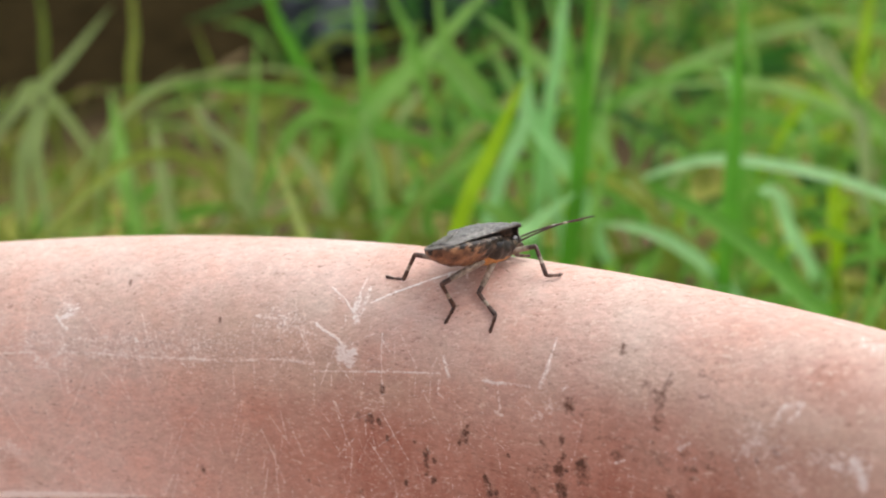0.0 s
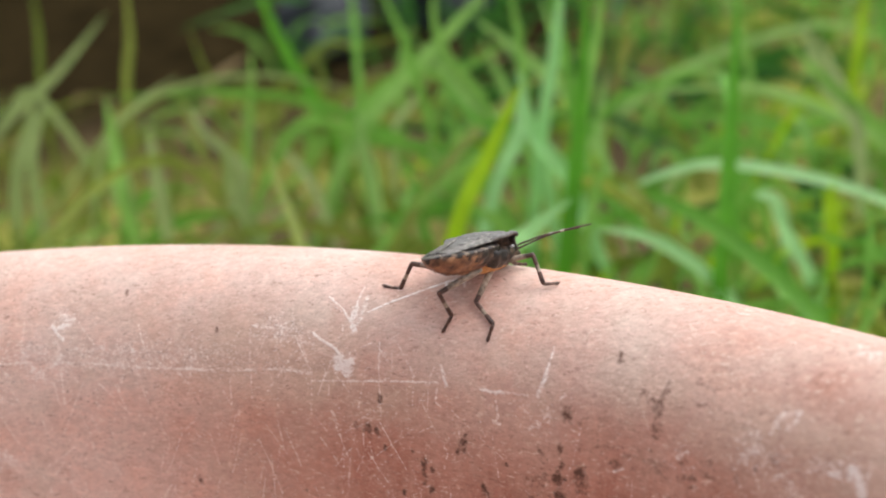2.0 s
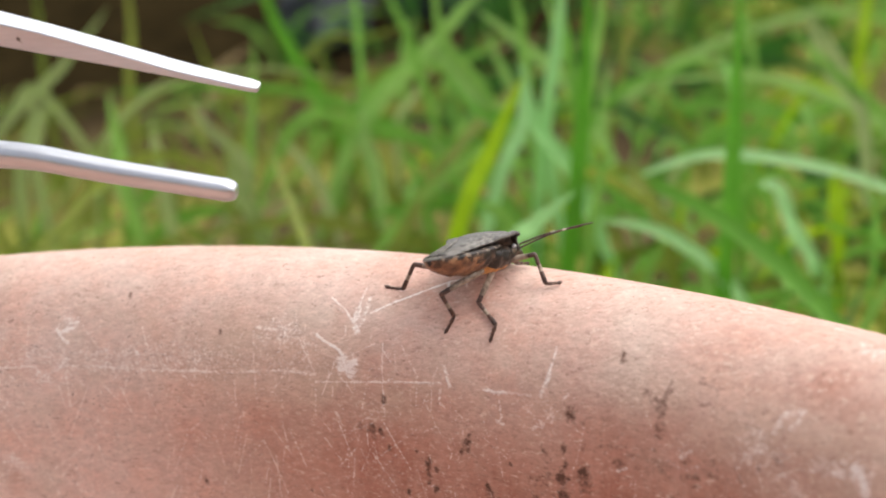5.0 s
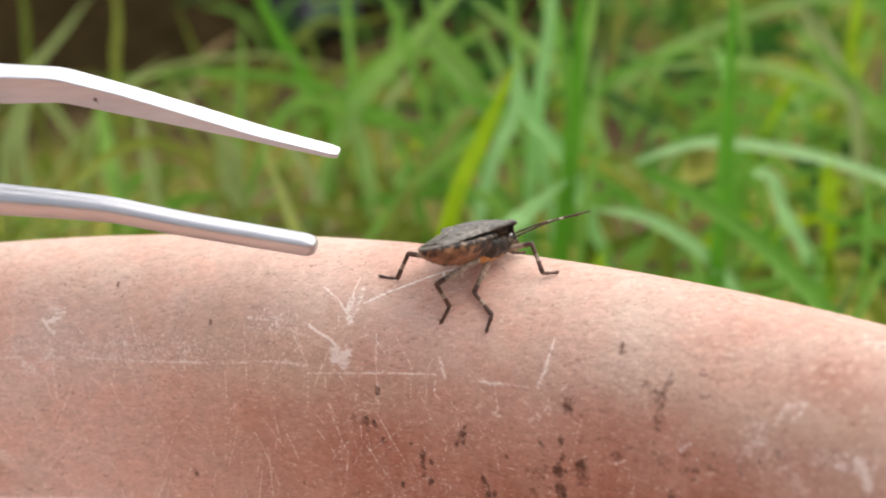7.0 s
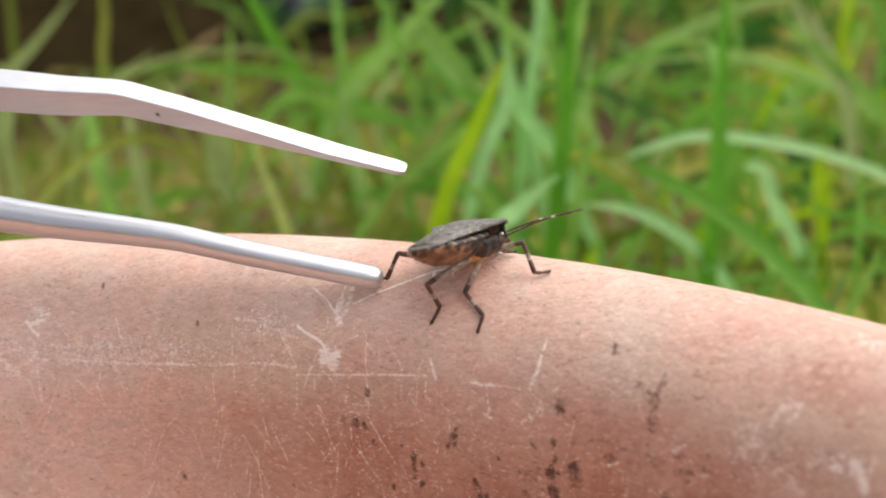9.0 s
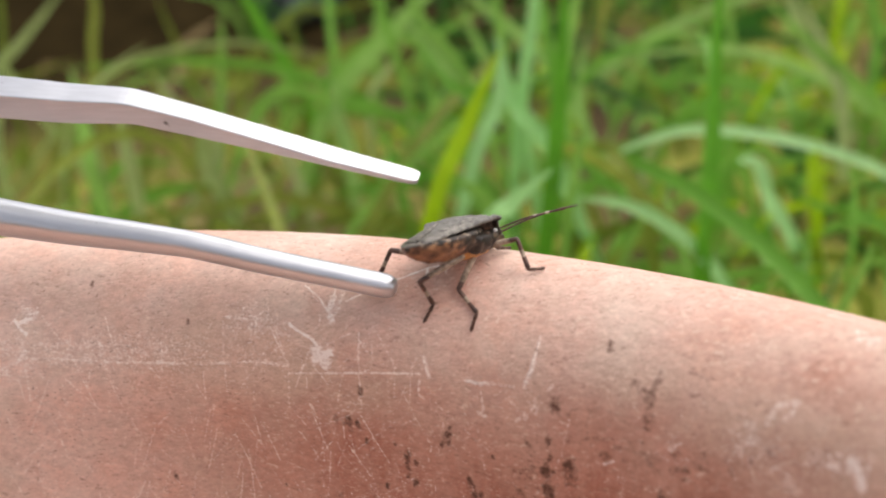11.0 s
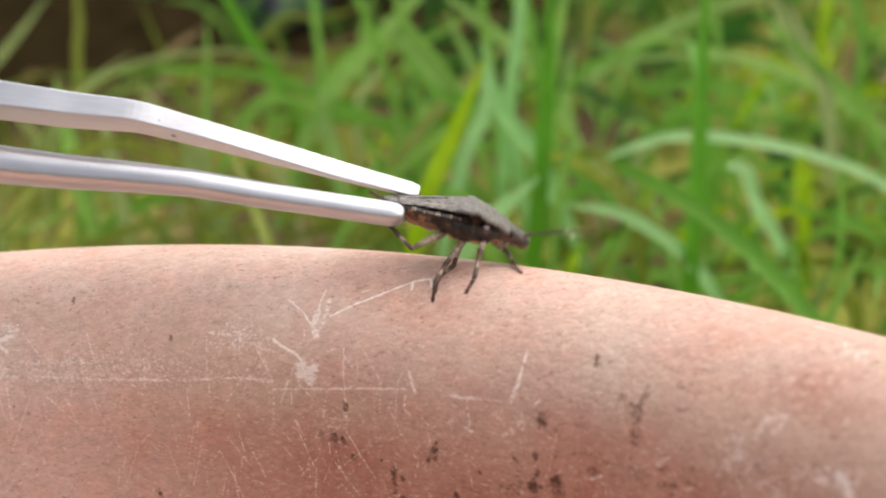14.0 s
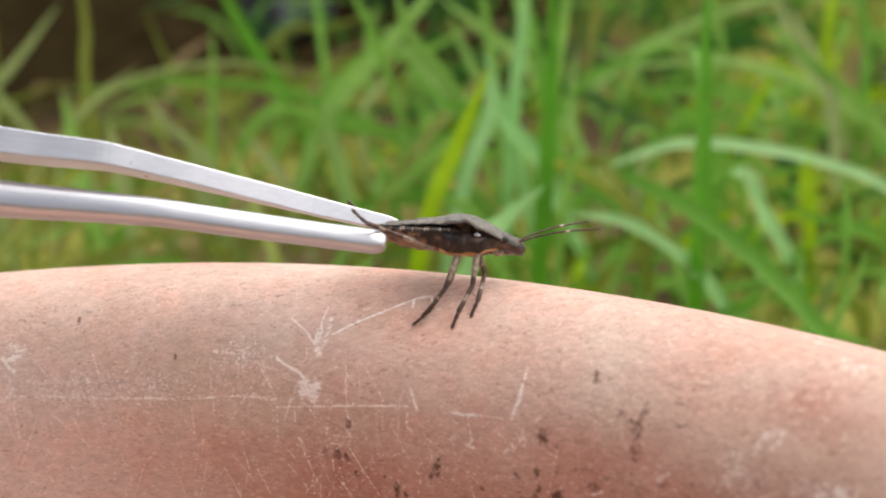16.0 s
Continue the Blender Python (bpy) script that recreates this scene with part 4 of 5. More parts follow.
# ---- the bug ----
def loft(xs, widths, tops, bottoms, mats, split=None, sides=24, sharp=1.0, rough=0.0, seed=0, keel=1.0, dark=0):
    """A closed shell along x (millimetres): at each x a half width, a top and a bottom height. Faces below the edge take slot 1."""
    verts, faces, slots = [], [], []
    for x, w, t, b in zip(xs, widths, tops, bottoms):
        mid = (t * 0.35 + b * 0.65) if split is None else b + (t - b) * split
        for s in range(sides):
            a = 2 * math.pi * s / sides
            c, sn = math.cos(a), math.sin(a)
            y = w * math.copysign(abs(c) ** (sharp if sn >= 0 else keel), c)
            z = mid + ((t - mid) * sn if sn > 0 else (mid - b) * sn)
            k = 1 + rough * (noise.noise((x * 1.7 + seed, y * 1.7, z * 1.7)) + 0.5 * noise.noise((x * 4.5 + seed, y * 4.5, z * 4.5)))
            verts.append((x * MM, y * k * MM, z * k * MM))
    for k in range(len(xs) - 1):
        for s in range(sides):
            a, b = k * sides + s, k * sides + (s + 1) % sides
            faces.append((a, a + sides, b + sides, b))
            low = min(s - sides / 2, sides - 1 - s)
            slots.append(0 if low < 0 else 2 if low < (dark(xs[k]) if callable(dark) else dark) else 1)
    faces.append(tuple(range(sides)))
    faces.append(tuple(reversed([(len(xs) - 1) * sides + s for s in range(sides)])))
    slots += [0, 0]
    return mesh_of("shell", verts, faces, mats, True, slots if len(mats) > 1 else [0] * len(faces))


def curve_at(x, table):
    return float(np.interp(x, [a for a, _ in table], [b for _, b in table]))


def stations(a, b, n, w, t, lo):
    xs = [a + (b - a) * k / (n - 1) for k in range(n)]
    return xs, [curve_at(x, w) for x in xs], [curve_at(x, t) for x in xs], [curve_at(x, lo) for x in xs]


BUG = tagged(new("stink_bug"), "mottled grey-brown shield bug with banded legs, amber underside", "insect")


def plate(xs, half, top, under, cols, name, mats, slot_of=None, seed=0, grain=0.0):
    """A closed shield over the rows xs (millimetres): half width, upper and lower height at each row and at each share v from -1 to 1 across."""
    verts, faces, slots = [], [], []
    vs = [-1 + 2 * j / (cols - 1) for j in range(cols)]
    for layer in (0, 1):
        for x in xs:
            for v in vs:
                y = half(x) * v
                z = top(x, v) if layer == 0 else under(x, v)
                if layer == 0 and grain:
                    z += grain * (noise.noise((x * 2.3 + seed, y * 2.3, 0)) + 0.8 * noise.noise((x * 6.5 + seed, y * 6.5, 4)))
                verts.append((x * MM, y * MM, z * MM))
    n, m = len(xs), cols
    at = lambda layer, i, j: layer * n * m + i * m + j
    for i in range(n - 1):
        for j in range(m - 1):
            faces.append((at(0, i, j), at(0, i + 1, j), at(0, i + 1, j + 1), at(0, i, j + 1)))
            faces.append((at(1, i, j), at(1, i, j + 1), at(1, i + 1, j + 1), at(1, i + 1, j)))
            s = slot_of(xs[i], vs[j]) if slot_of else 0
            slots += [s, len(mats) - 1]
        for j in (0, m - 1):
            q = (at(0, i, j), at(1, i, j), at(1, i + 1, j), at(0, i + 1, j))
            faces.append(q if j == 0 else tuple(reversed(q)))
            slots.append(0)
    for i in (0, n - 1):
        for j in range(m - 1):
            q = (at(0, i, j), at(0, i, j + 1), at(1, i, j + 1), at(1, i, j))
            faces.append(q if i == 0 else tuple(reversed(q)))
            slots.append(0)
    return mesh_of(name, verts, faces, mats, True, slots)


AB_W = [(-7.35, 0.3), (-6.9, 0.95), (-6.1, 1.6), (-4.6, 2.45), (-2.8, 3.05), (-1.3, 3.2), (0.0, 3.0), (1.0, 2.5)]


def build_bug_body():
    ab_t = [(-7.35, 0.25), (-6.2, 0.38), (-3.6, 0.58), (-1, 0.8), (1.0, 0.9)]
    ab_b = [(-7.35, -0.35), (-6.3, -1.05), (-4.6, -1.6), (-2.6, -1.85), (-0.8, -1.8), (1.0, -1.25)]
    me = loft(*stations(-7.35, 1.0, 34, AB_W, ab_t, ab_b), [FLANK, BELLY, FLANK], 0.80, 36, 0.9, 0.10, 1, 1.4, lambda x: round(4.2 * max(0.0, min(1.0, (x + 5.0) / 3.4)) + 0.8 * math.sin(x * 5.5)))
    abdomen = part("abdomen", me, BUG, "brown abdomen with pale-spotted edge")
    # the flat rim of the abdomen, plate by plate: dark with ivory ends
    for s in (1, -1):
        for k in range(6):
            a = -6.75 + 1.12 * k
            verts, faces, slots = [], [], []
            xs = [a + 1.06 * j / 6 for j in range(7)]
            for x in xs:
                w, z = curve_at(x, AB_W), curve_at(x, ab_b) + 0.80 * (curve_at(x, ab_t) - curve_at(x, ab_b))
                out = w + 0.10 - 0.07 * abs(x - a - 0.53) / 0.53
                for y, dz in ((w * 0.80, 0.30), (out - 0.1, 0.15), (out, 0.03), (out - 0.1, -0.10), (w * 0.80, -0.12)):
                    verts.append((x * MM, s * y * MM, (z + dz) * MM))
            for j in range(6):
                for i in range(4):
                    q = (j * 5 + i, j * 5 + i + 1, j * 5 + i + 6, j * 5 + i + 5)
                    faces.append(q if s < 0 else tuple(reversed(q)))
                    slots.append(1 if j in (0, 5) and i < 3 else 0)
            faces += [tuple(range(5)), tuple(range(30, 35))]
            slots += [1, 1]
            part("edge_plate", mesh_of("edge_plate", verts, faces, [FLANK, PALELEG], True, slots), abdomen, "dark edge plate with ivory ends")
    # thorax underside: dark pleura above, amber below
    th_w = [(-1.4, 2.6), (-0.4, 3.05), (1, 3.15), (3, 2.65), (4.8, 1.4)]
    th_t = [(-1.4, 0.9), (4.8, 0.4)]
    th_b = [(-1.4, -1.5), (-0.5, -2.05), (1.0, -2.15), (2.6, -2.0), (4.8, -1.2)]
    thorax = part("thorax", loft(*stations(-1.4, 4.8, 22, th_w, th_t, th_b), [FLANK, ORANGE, FLANK], 0.62, 36, 0.9, 0.11, 4, 0.9, 5), BUG, "amber underside and dark flank of the thorax")
    # seams between the pleura
    for s in (1, -1):
        for x0 in (-0.2, 1.55, 3.0):
            w = curve_at(x0, th_w)
            v, f, _ = tube([((x0 + 0.3) * MM, s * (w - 0.02) * MM, 0.2 * MM), (x0 * MM, s * (w + 0.02) * MM, -0.45 * MM), ((x0 - 0.15) * MM, s * (w * 0.86) * MM, -1.15 * MM)], [0.05 * MM, 0.10 * MM, 0.05 * MM], 8)
            part("pleural_ridge", mesh_of("pleural_ridge", v, f, BLACK), thorax, "black ridge between flank plates")
    # pronotum: a wide, flat-backed shield with shouldered corners, sloping down to the head
    pr_w = [(-0.8, 2.8), (0.0, 3.35), (0.8, 3.8), (1.2, 4.05), (1.5, 4.45), (1.8, 3.85), (2.2, 3.5), (3.0, 2.95), (4.2, 2.3), (4.9, 1.75)]
    pr_t = [(-0.8, 1.45), (0.0, 1.72), (0.9, 1.86), (1.8, 1.82), (2.8, 1.56), (3.8, 1.15), (4.9, 0.60)]
    pr_d = [(-0.8, 0.40), (0.6, 0.48), (1.3, 0.42), (2.2, 0.75), (4.9, 0.75)]
    xs = [-0.8 + 5.7 * k / 38 for k in range(39)]
    half = lambda x: curve_at(x, pr_w) + 0.05 * math.sin(x * 9.0)
    top = lambda x, v: curve_at(x, pr_t) - curve_at(x, pr_d) * abs(v) ** 1.9 + 0.10 * math.exp(-(((abs(v) - 0.93) / 0.08) ** 2)) * (1.6 if 1.2 < x < 1.9 else 1.0 if 0.7 < x < 2.2 else 0.4)
    under = lambda x, v: min(top(x, v) - 0.28, 0.55 - 0.16 * max(0.0, x) if abs(v) < 0.72 else top(x, v) - 0.30)
    part("pronotum", plate(xs, half, top, under, 33, "pronotum", [PRONOTUM, FLANK], None, 9, 0.12), BUG, "grey punctured shield over the thorax")
    # scutellum
    sc_w = [(-4.9, 0.30), (-3.8, 0.7), (-1.8, 1.35), (0.3, 2.25)]
    sc_t = [(-4.9, 0.62), (-2, 1.18), (-0.6, 1.5), (0.3, 1.68)]
    xs = [-4.9 + 5.2 * k / 22 for k in range(23)]
    part("scutellum", plate(xs, lambda x: curve_at(x, sc_w), lambda x, v: curve_at(x, sc_t) - 0.12 * v * v, lambda x, v: curve_at(x, sc_t) - 0.45, 15, "scutellum", [PRONOTUM], None, 12, 0.10), BUG, "triangular grey shield")
    # forewings: leathery in front, dusky and thin behind
    for s in (1, -1):
        n, m = 24, 10
        verts, faces = [], []
        for k in range(n):
            x = -6.1 + 6.7 * k / (n - 1)
            inner = max(0.1, curve_at(x, sc_w) * 0.8) if x > -4.9 else 0.1
            outer = curve_at(x, AB_W) * curve_at(x, [(-6.1, 0.75), (-3, 0.84), (0.6, 0.98)])
            crown = curve_at(x, [(-6.1, 0.42), (-3.4, 0.85), (-1.2, 1.2), (0.6, 1.55)])
            for j in range(m):
                f_ = j / (m - 1)
                y = inner + (outer - inner) * f_
                vein = 0.05 * math.sin(f_ * 13.0) * (1 if x > -3.2 else 0.5)
                verts.append((x * MM, s * y * MM, (crown - curve_at(x, [(-6.1, 0.15), (-2, 0.35), (0.6, 0.55)]) * f_**2.2 + vein + 0.11 * noise.noise((x * 2.5, y * 2.5, s)) + 0.08 * noise.noise((x * 6.0, y * 6.0, s))) * MM))
        for k in range(n - 1):
            for j in range(m - 1):
                a = k * m + j
                q = (a, a + m, a + m + 1, a + 1)
                faces.append(q if s < 0 else tuple(reversed(q)))
        me = mesh_of("forewing", verts, faces, [SHELL, MEMBRANE], True, [1 if k < 9 - j * 0.4 else 0 for k in range(n - 1) for j in range(m - 1)])
        ob = part("forewing", me, BUG, "mottled leathery forewing")
        md = ob.modifiers.new("thick", "SOLIDIFY")
        md.thickness = 0.14 * MM
    me = loft([-7.45, -7.1, -6.4, -5.6, -4.8, -4.0], [0.4, 0.95, 1.45, 1.9, 2.2, 1.6], [0.25, 0.32, 0.40, 0.50, 0.66, 0.75], [0.12, 0.16, 0.2, 0.25, 0.3, 0.4], [MEMBRANE], 0.5, 18)
    part("wing_membrane", me, BUG, "dusky overlapping wing tips")
    # head
    hd_w = [(4.3, 1.8), (5.0, 1.6), (5.5, 1.35), (6.4, 1.2), (7.0, 0.95), (7.25, 0.55)]
    hd_t = [(4.3, 0.75), (5.5, 0.38), (6.6, -0.08), (7.1, -0.42), (7.25, -0.75)]
    hd_b = [(4.3, -1.1), (5.5, -1.5), (6.6, -1.75), (7.1, -1.7), (7.25, -1.3)]
    head = part("head", loft(*stations(4.3, 7.25, 14, hd_w, hd_t, hd_b), [HEAD, DARKLEG], 0.5, 24, 0.9, 0.06, 20), BUG, "narrow dark head")
    for s in (1, -1):
        bm = bmesh.new()
        bmesh.ops.create_uvsphere(bm, u_segments=14, v_segments=10, radius=0.38 * MM)
        bmesh.ops.translate(bm, verts=bm.verts, vec=(5.15 * MM, s * 1.46 * MM, -0.25 * MM))
        me = bpy.data.meshes.new("eye")
        bm.to_mesh(me)
        bm.free()
        me.materials.append(BLACK)
        me.polygons.foreach_set("use_smooth", [True] * len(me.polygons))
        part("eye", me, head, "small black eye")
        # glossy pale plate under the shoulder
        v, f, _ = tube([(2.1 * MM, s * 2.92 * MM, 0.12 * MM), (2.3 * MM, s * 2.96 * MM, 0.14 * MM), (2.55 * MM, s * 2.90 * MM, 0.12 * MM), (2.75 * MM, s * 2.76 * MM, 0.06 * MM)], [0.06 * MM, 0.17 * MM, 0.17 * MM, 0.06 * MM], 12)
        part("flank_plate", mesh_of("flank_plate", v, f, GLOSS), thorax, "small glossy pale plate on the flank")
    # pale throat and the beak folded under the head
    v, f, _ = tube([(4.2 * MM, 0, -1.2 * MM), (4.7 * MM, 0, -1.4 * MM), (5.3 * MM, 0, -1.5 * MM)], [0.3 * MM, 0.62 * MM, 0.3 * MM], 12, None, 1.7)
    part("throat", mesh_of("throat", v, f, PALELEG), head, "pale throat under the head")
    v, f, _ = tube([(6.6 * MM, 0, -1.5 * MM), (5.5 * MM, 0, -1.62 * MM), (4.0 * MM, 0, -1.65 * MM), (2.0 * MM, 0, -2.15 * MM)], [0.14 * MM, 0.17 * MM, 0.15 * MM, 0.07 * MM], 8)
    part("beak", mesh_of("beak", v, f, PALELEG), BUG, "slender folded beak")


build_bug_body()
HIPS = {"F": (2.7, 1.2, -1.35), "M": (1.0, 1.3, -1.6), "H": (-1.1, 1.4, -1.6)}
LENGTHS = {"F": (3.4, 3.0, 1.7), "M": (3.8, 2.9, 1.8), "H": (4.7, 3.4, 1.9)}
LEGS = {}


def build_leg(key):
    femur, tibia, tarsus = (c * MM for c in LENGTHS[key[0]])
    v, f, s = tube([(femur * t, 0, 0.02 * MM * math.sin(t * 3)) for t in (0, 0.12, 0.35, 0.6, 0.8, 0.93, 1.0, 1.03)],
                   [c * MM for c in (0.26, 0.34, 0.33, 0.30, 0.26, 0.25, 0.24, 0.15)], 10, [0, 0, 0, 0, 1, 1, 1])
    leg = part("leg", mesh_of("leg", v, f, [PALELEG, DARKLEG], True, s), BUG, "speckled leg with dark banded shin")
    v, f, s = tube([(tibia * t, 0, 0) for t in (-0.03, 0.06, 0.2, 0.36, 0.37, 0.58, 0.59, 0.8, 0.95, 1.02)],
                   [c * MM for c in (0.16, 0.22, 0.21, 0.21, 0.20, 0.20, 0.21, 0.23, 0.24, 0.14)], 10, [0, 0, 0, 1, 1, 1, 0, 0, 0])
    shin = part("tibia", mesh_of("tibia", v, f, [DARKLEG, PALELEG], True, s), leg, "dark shin with one pale band")
    v, f, s = tube([(tarsus * t, 0, dz * MM) for t, dz in ((-0.03, 0), (0.08, 0), (0.36, -0.02), (0.38, -0.02), (0.62, -0.02), (0.64, -0.02), (0.86, 0), (0.93, 0.03), (1.0, 0.10))],
                   [c * MM for c in (0.12, 0.17, 0.19, 0.12, 0.17, 0.12, 0.20, 0.12, 0.05)], 8, [0] * 8)
    foot = part("tarsus", mesh_of("tarsus", v, f, [DARKLEG], True, s), leg, "jointed dark foot with claws")
    LEGS[key] = (leg, shin, foot)


for key in ("FR", "MR", "HR", "FL", "ML", "HL"):
    build_leg(key)
ANTENNAE = {}
for s in (-1, 1):
    L = 8.2 * MM
    v, f, sl = tube([(L * t, 0, (0.35 * math.sin(t * 3.1)) * MM) for t in (0, 0.05, 0.22, 0.24, 0.44, 0.46, 0.60, 0.61, 0.66, 0.67, 0.8, 0.81, 0.97, 1.0)],
                    [c * MM for c in (0.10, 0.11, 0.085, 0.10, 0.085, 0.10, 0.10, 0.115, 0.115, 0.10, 0.09, 0.095, 0.08, 0.03)], 8, [0, 0, 0, 0, 0, 0, 0, 1, 0, 0, 0, 0, 0])
    ANTENNAE[s] = part("antenna", mesh_of("antenna", v, f, [DARKLEG, IVORY], True, sl), BUG, "thin jointed antenna with an ivory band")

# ---- what moves ----
# seconds, pivot in millimetres, turn, and the opening of the upper and lower arm in degrees
TWEEZER_ROWS = [
    (0, -170.12, 105.93, 123.45, -7.84, 9.06, -10.40, 6.36, 5.70),
    (2.9, -166.12, 105.93, 123.45, -7.84, 9.06, -10.40, 6.36, 5.70),
    (3.4, -148.12, 105.93, 123.45, -7.84, 9.06, -10.40, 6.36, 5.70),
    (3.5, -144.42, 104.83, 121.41, -7.82, 9.18, -10.41, 6.31, 5.65),
    (3.7, -136.64, 107.77, 119.24, -7.84, 8.47, -10.93, 6.48, 5.42),
    (5.8, -126.20, 104.63, 96.44, -7.33, 4.83, -10.76, 7.31, 5.92),
    (6, -124.62, 105.63, 96.21, -7.28, 4.95, -11.10, 7.39, 5.91),
    (6.5, -123.51, 105.04, 97.15, -6.84, 5.63, -10.71, 7.03, 5.50),
    (7, -121.96, 101.97, 98.68, -6.31, 5.94, -9.89, 6.45, 5.87),
    (7.5, -117.54, 103.21, 97.34, -4.77, 6.75, -10.48, 7.05, 5.24),
    (8, -116.97, 103.20, 97.34, -3.15, 7.09, -11.32, 7.20, 5.28),
    (8.5, -114.17, 103.72, 96.58, -1.65, 7.04, -11.58, 7.50, 5.38),
    (9, -114.06, 104.08, 97.01, -0.18, 7.32, -12.00, 7.71, 5.49),
    (11.5, -110.60, 109.48, 92.89, 4.61, 5.73, -16.02, 7.89, 5.10),
    (12, -111.56, 107.18, 94.96, 6.42, 6.73, -14.60, 7.45, 4.92),
    (12.3, -110.70, 107.94, 95.38, 7.56, 7.14, -15.05, 7.28, 4.65),
    (12.4, -109.18, 108.80, 93.78, 9.56, 6.74, -15.87, 6.78, 4.23),
    (12.5, -109.00, 109.33, 94.06, 17.10, 7.06, -15.10, 3.87, 3.12),
    (12.7, -109.47, 106.82, 95.31, 22.34, 8.05, -14.12, 3.71, 2.95),
    (13, -112.13, 106.38, 97.24, 19.98, 7.56, -12.19, 3.85, 3.10),
    (13.5, -114.02, 104.88, 100.19, 18.58, 8.53, -10.22, 4.29, 3.53),
    (13.9, -110.83, 102.03, 103.61, 15.79, 9.87, -9.88, 4.32, 3.55),
    (14, -110.30, 100.58, 103.33, 15.82, 9.32, -9.24, 4.36, 3.58),
    (14.3, -110.39, 97.78, 105.17, 19.69, 10.36, -8.82, 4.01, 3.26),
    (14.5, -112.15, 96.29, 104.65, 22.96, 10.34, -8.54, 3.76, 3.02),
    (15, -111.99, 94.61, 106.56, 23.10, 10.91, -7.66, 3.83, 3.11),
    (15.5, -111.67, 92.15, 108.35, 23.62, 11.37, -6.71, 3.90, 3.17),
    (16, -112.09, 91.19, 108.16, 24.72, 11.75, -6.12, 3.78, 3.01),
]
# seconds, place in millimetres and turn in degrees
BODY_ROWS = [
    (0, 3.26, 77.66, 76.77, -20.0, 20.7, 50.0),
    (12.3, 3.26, 77.66, 76.77, -20.0, 20.7, 50.0),
    (12.4, 3.01, 77.76, 76.82, -20.0, 20.7, 50.0),
    (12.45, 3.26, 79.12, 76.08, -27.8, 3.2, -4.5),
    (12.5, 3.52, 80.47, 73.73, -18.1, -13.3, -58.3),
    (12.7, 3.47, 80.55, 74.09, 2.8, -12.6, -71.5),
    (13, 0.98, 81.78, 76.34, -10.4, -8.9, -62.9),
    (13.3, 0.95, 83.10, 77.74, -7.8, -10.1, -63.0),
    (13.5, 0.71, 83.47, 77.94, -11.3, -12.0, -58.8),
    (13.7, 1.91, 82.79, 77.67, -22.1, -13.9, -55.2),
    (13.8, 3.93, 82.14, 76.13, -39.2, -6.7, -47.9),
    (13.9, 3.35, 82.06, 76.21, -20.8, 34.2, -18.9),
    (14, 5.58, 82.68, 77.31, -18.4, 18.5, -6.5),
    (14.1, 5.59, 82.61, 77.94, -27.0, 10.7, 1.1),
    (14.3, 5.74, 82.18, 77.56, -27.1, 10.8, 0.1),
    (14.5, 4.40, 81.87, 77.30, -27.1, 10.2, -0.3),
    (15, 4.57, 82.07, 77.90, -27.2, 10.7, -2.8),
    (15.5, 4.88, 82.04, 78.71, -27.8, 10.5, -4.2),
    (16, 4.66, 81.77, 78.10, -28.2, 9.9, -5.7),
]
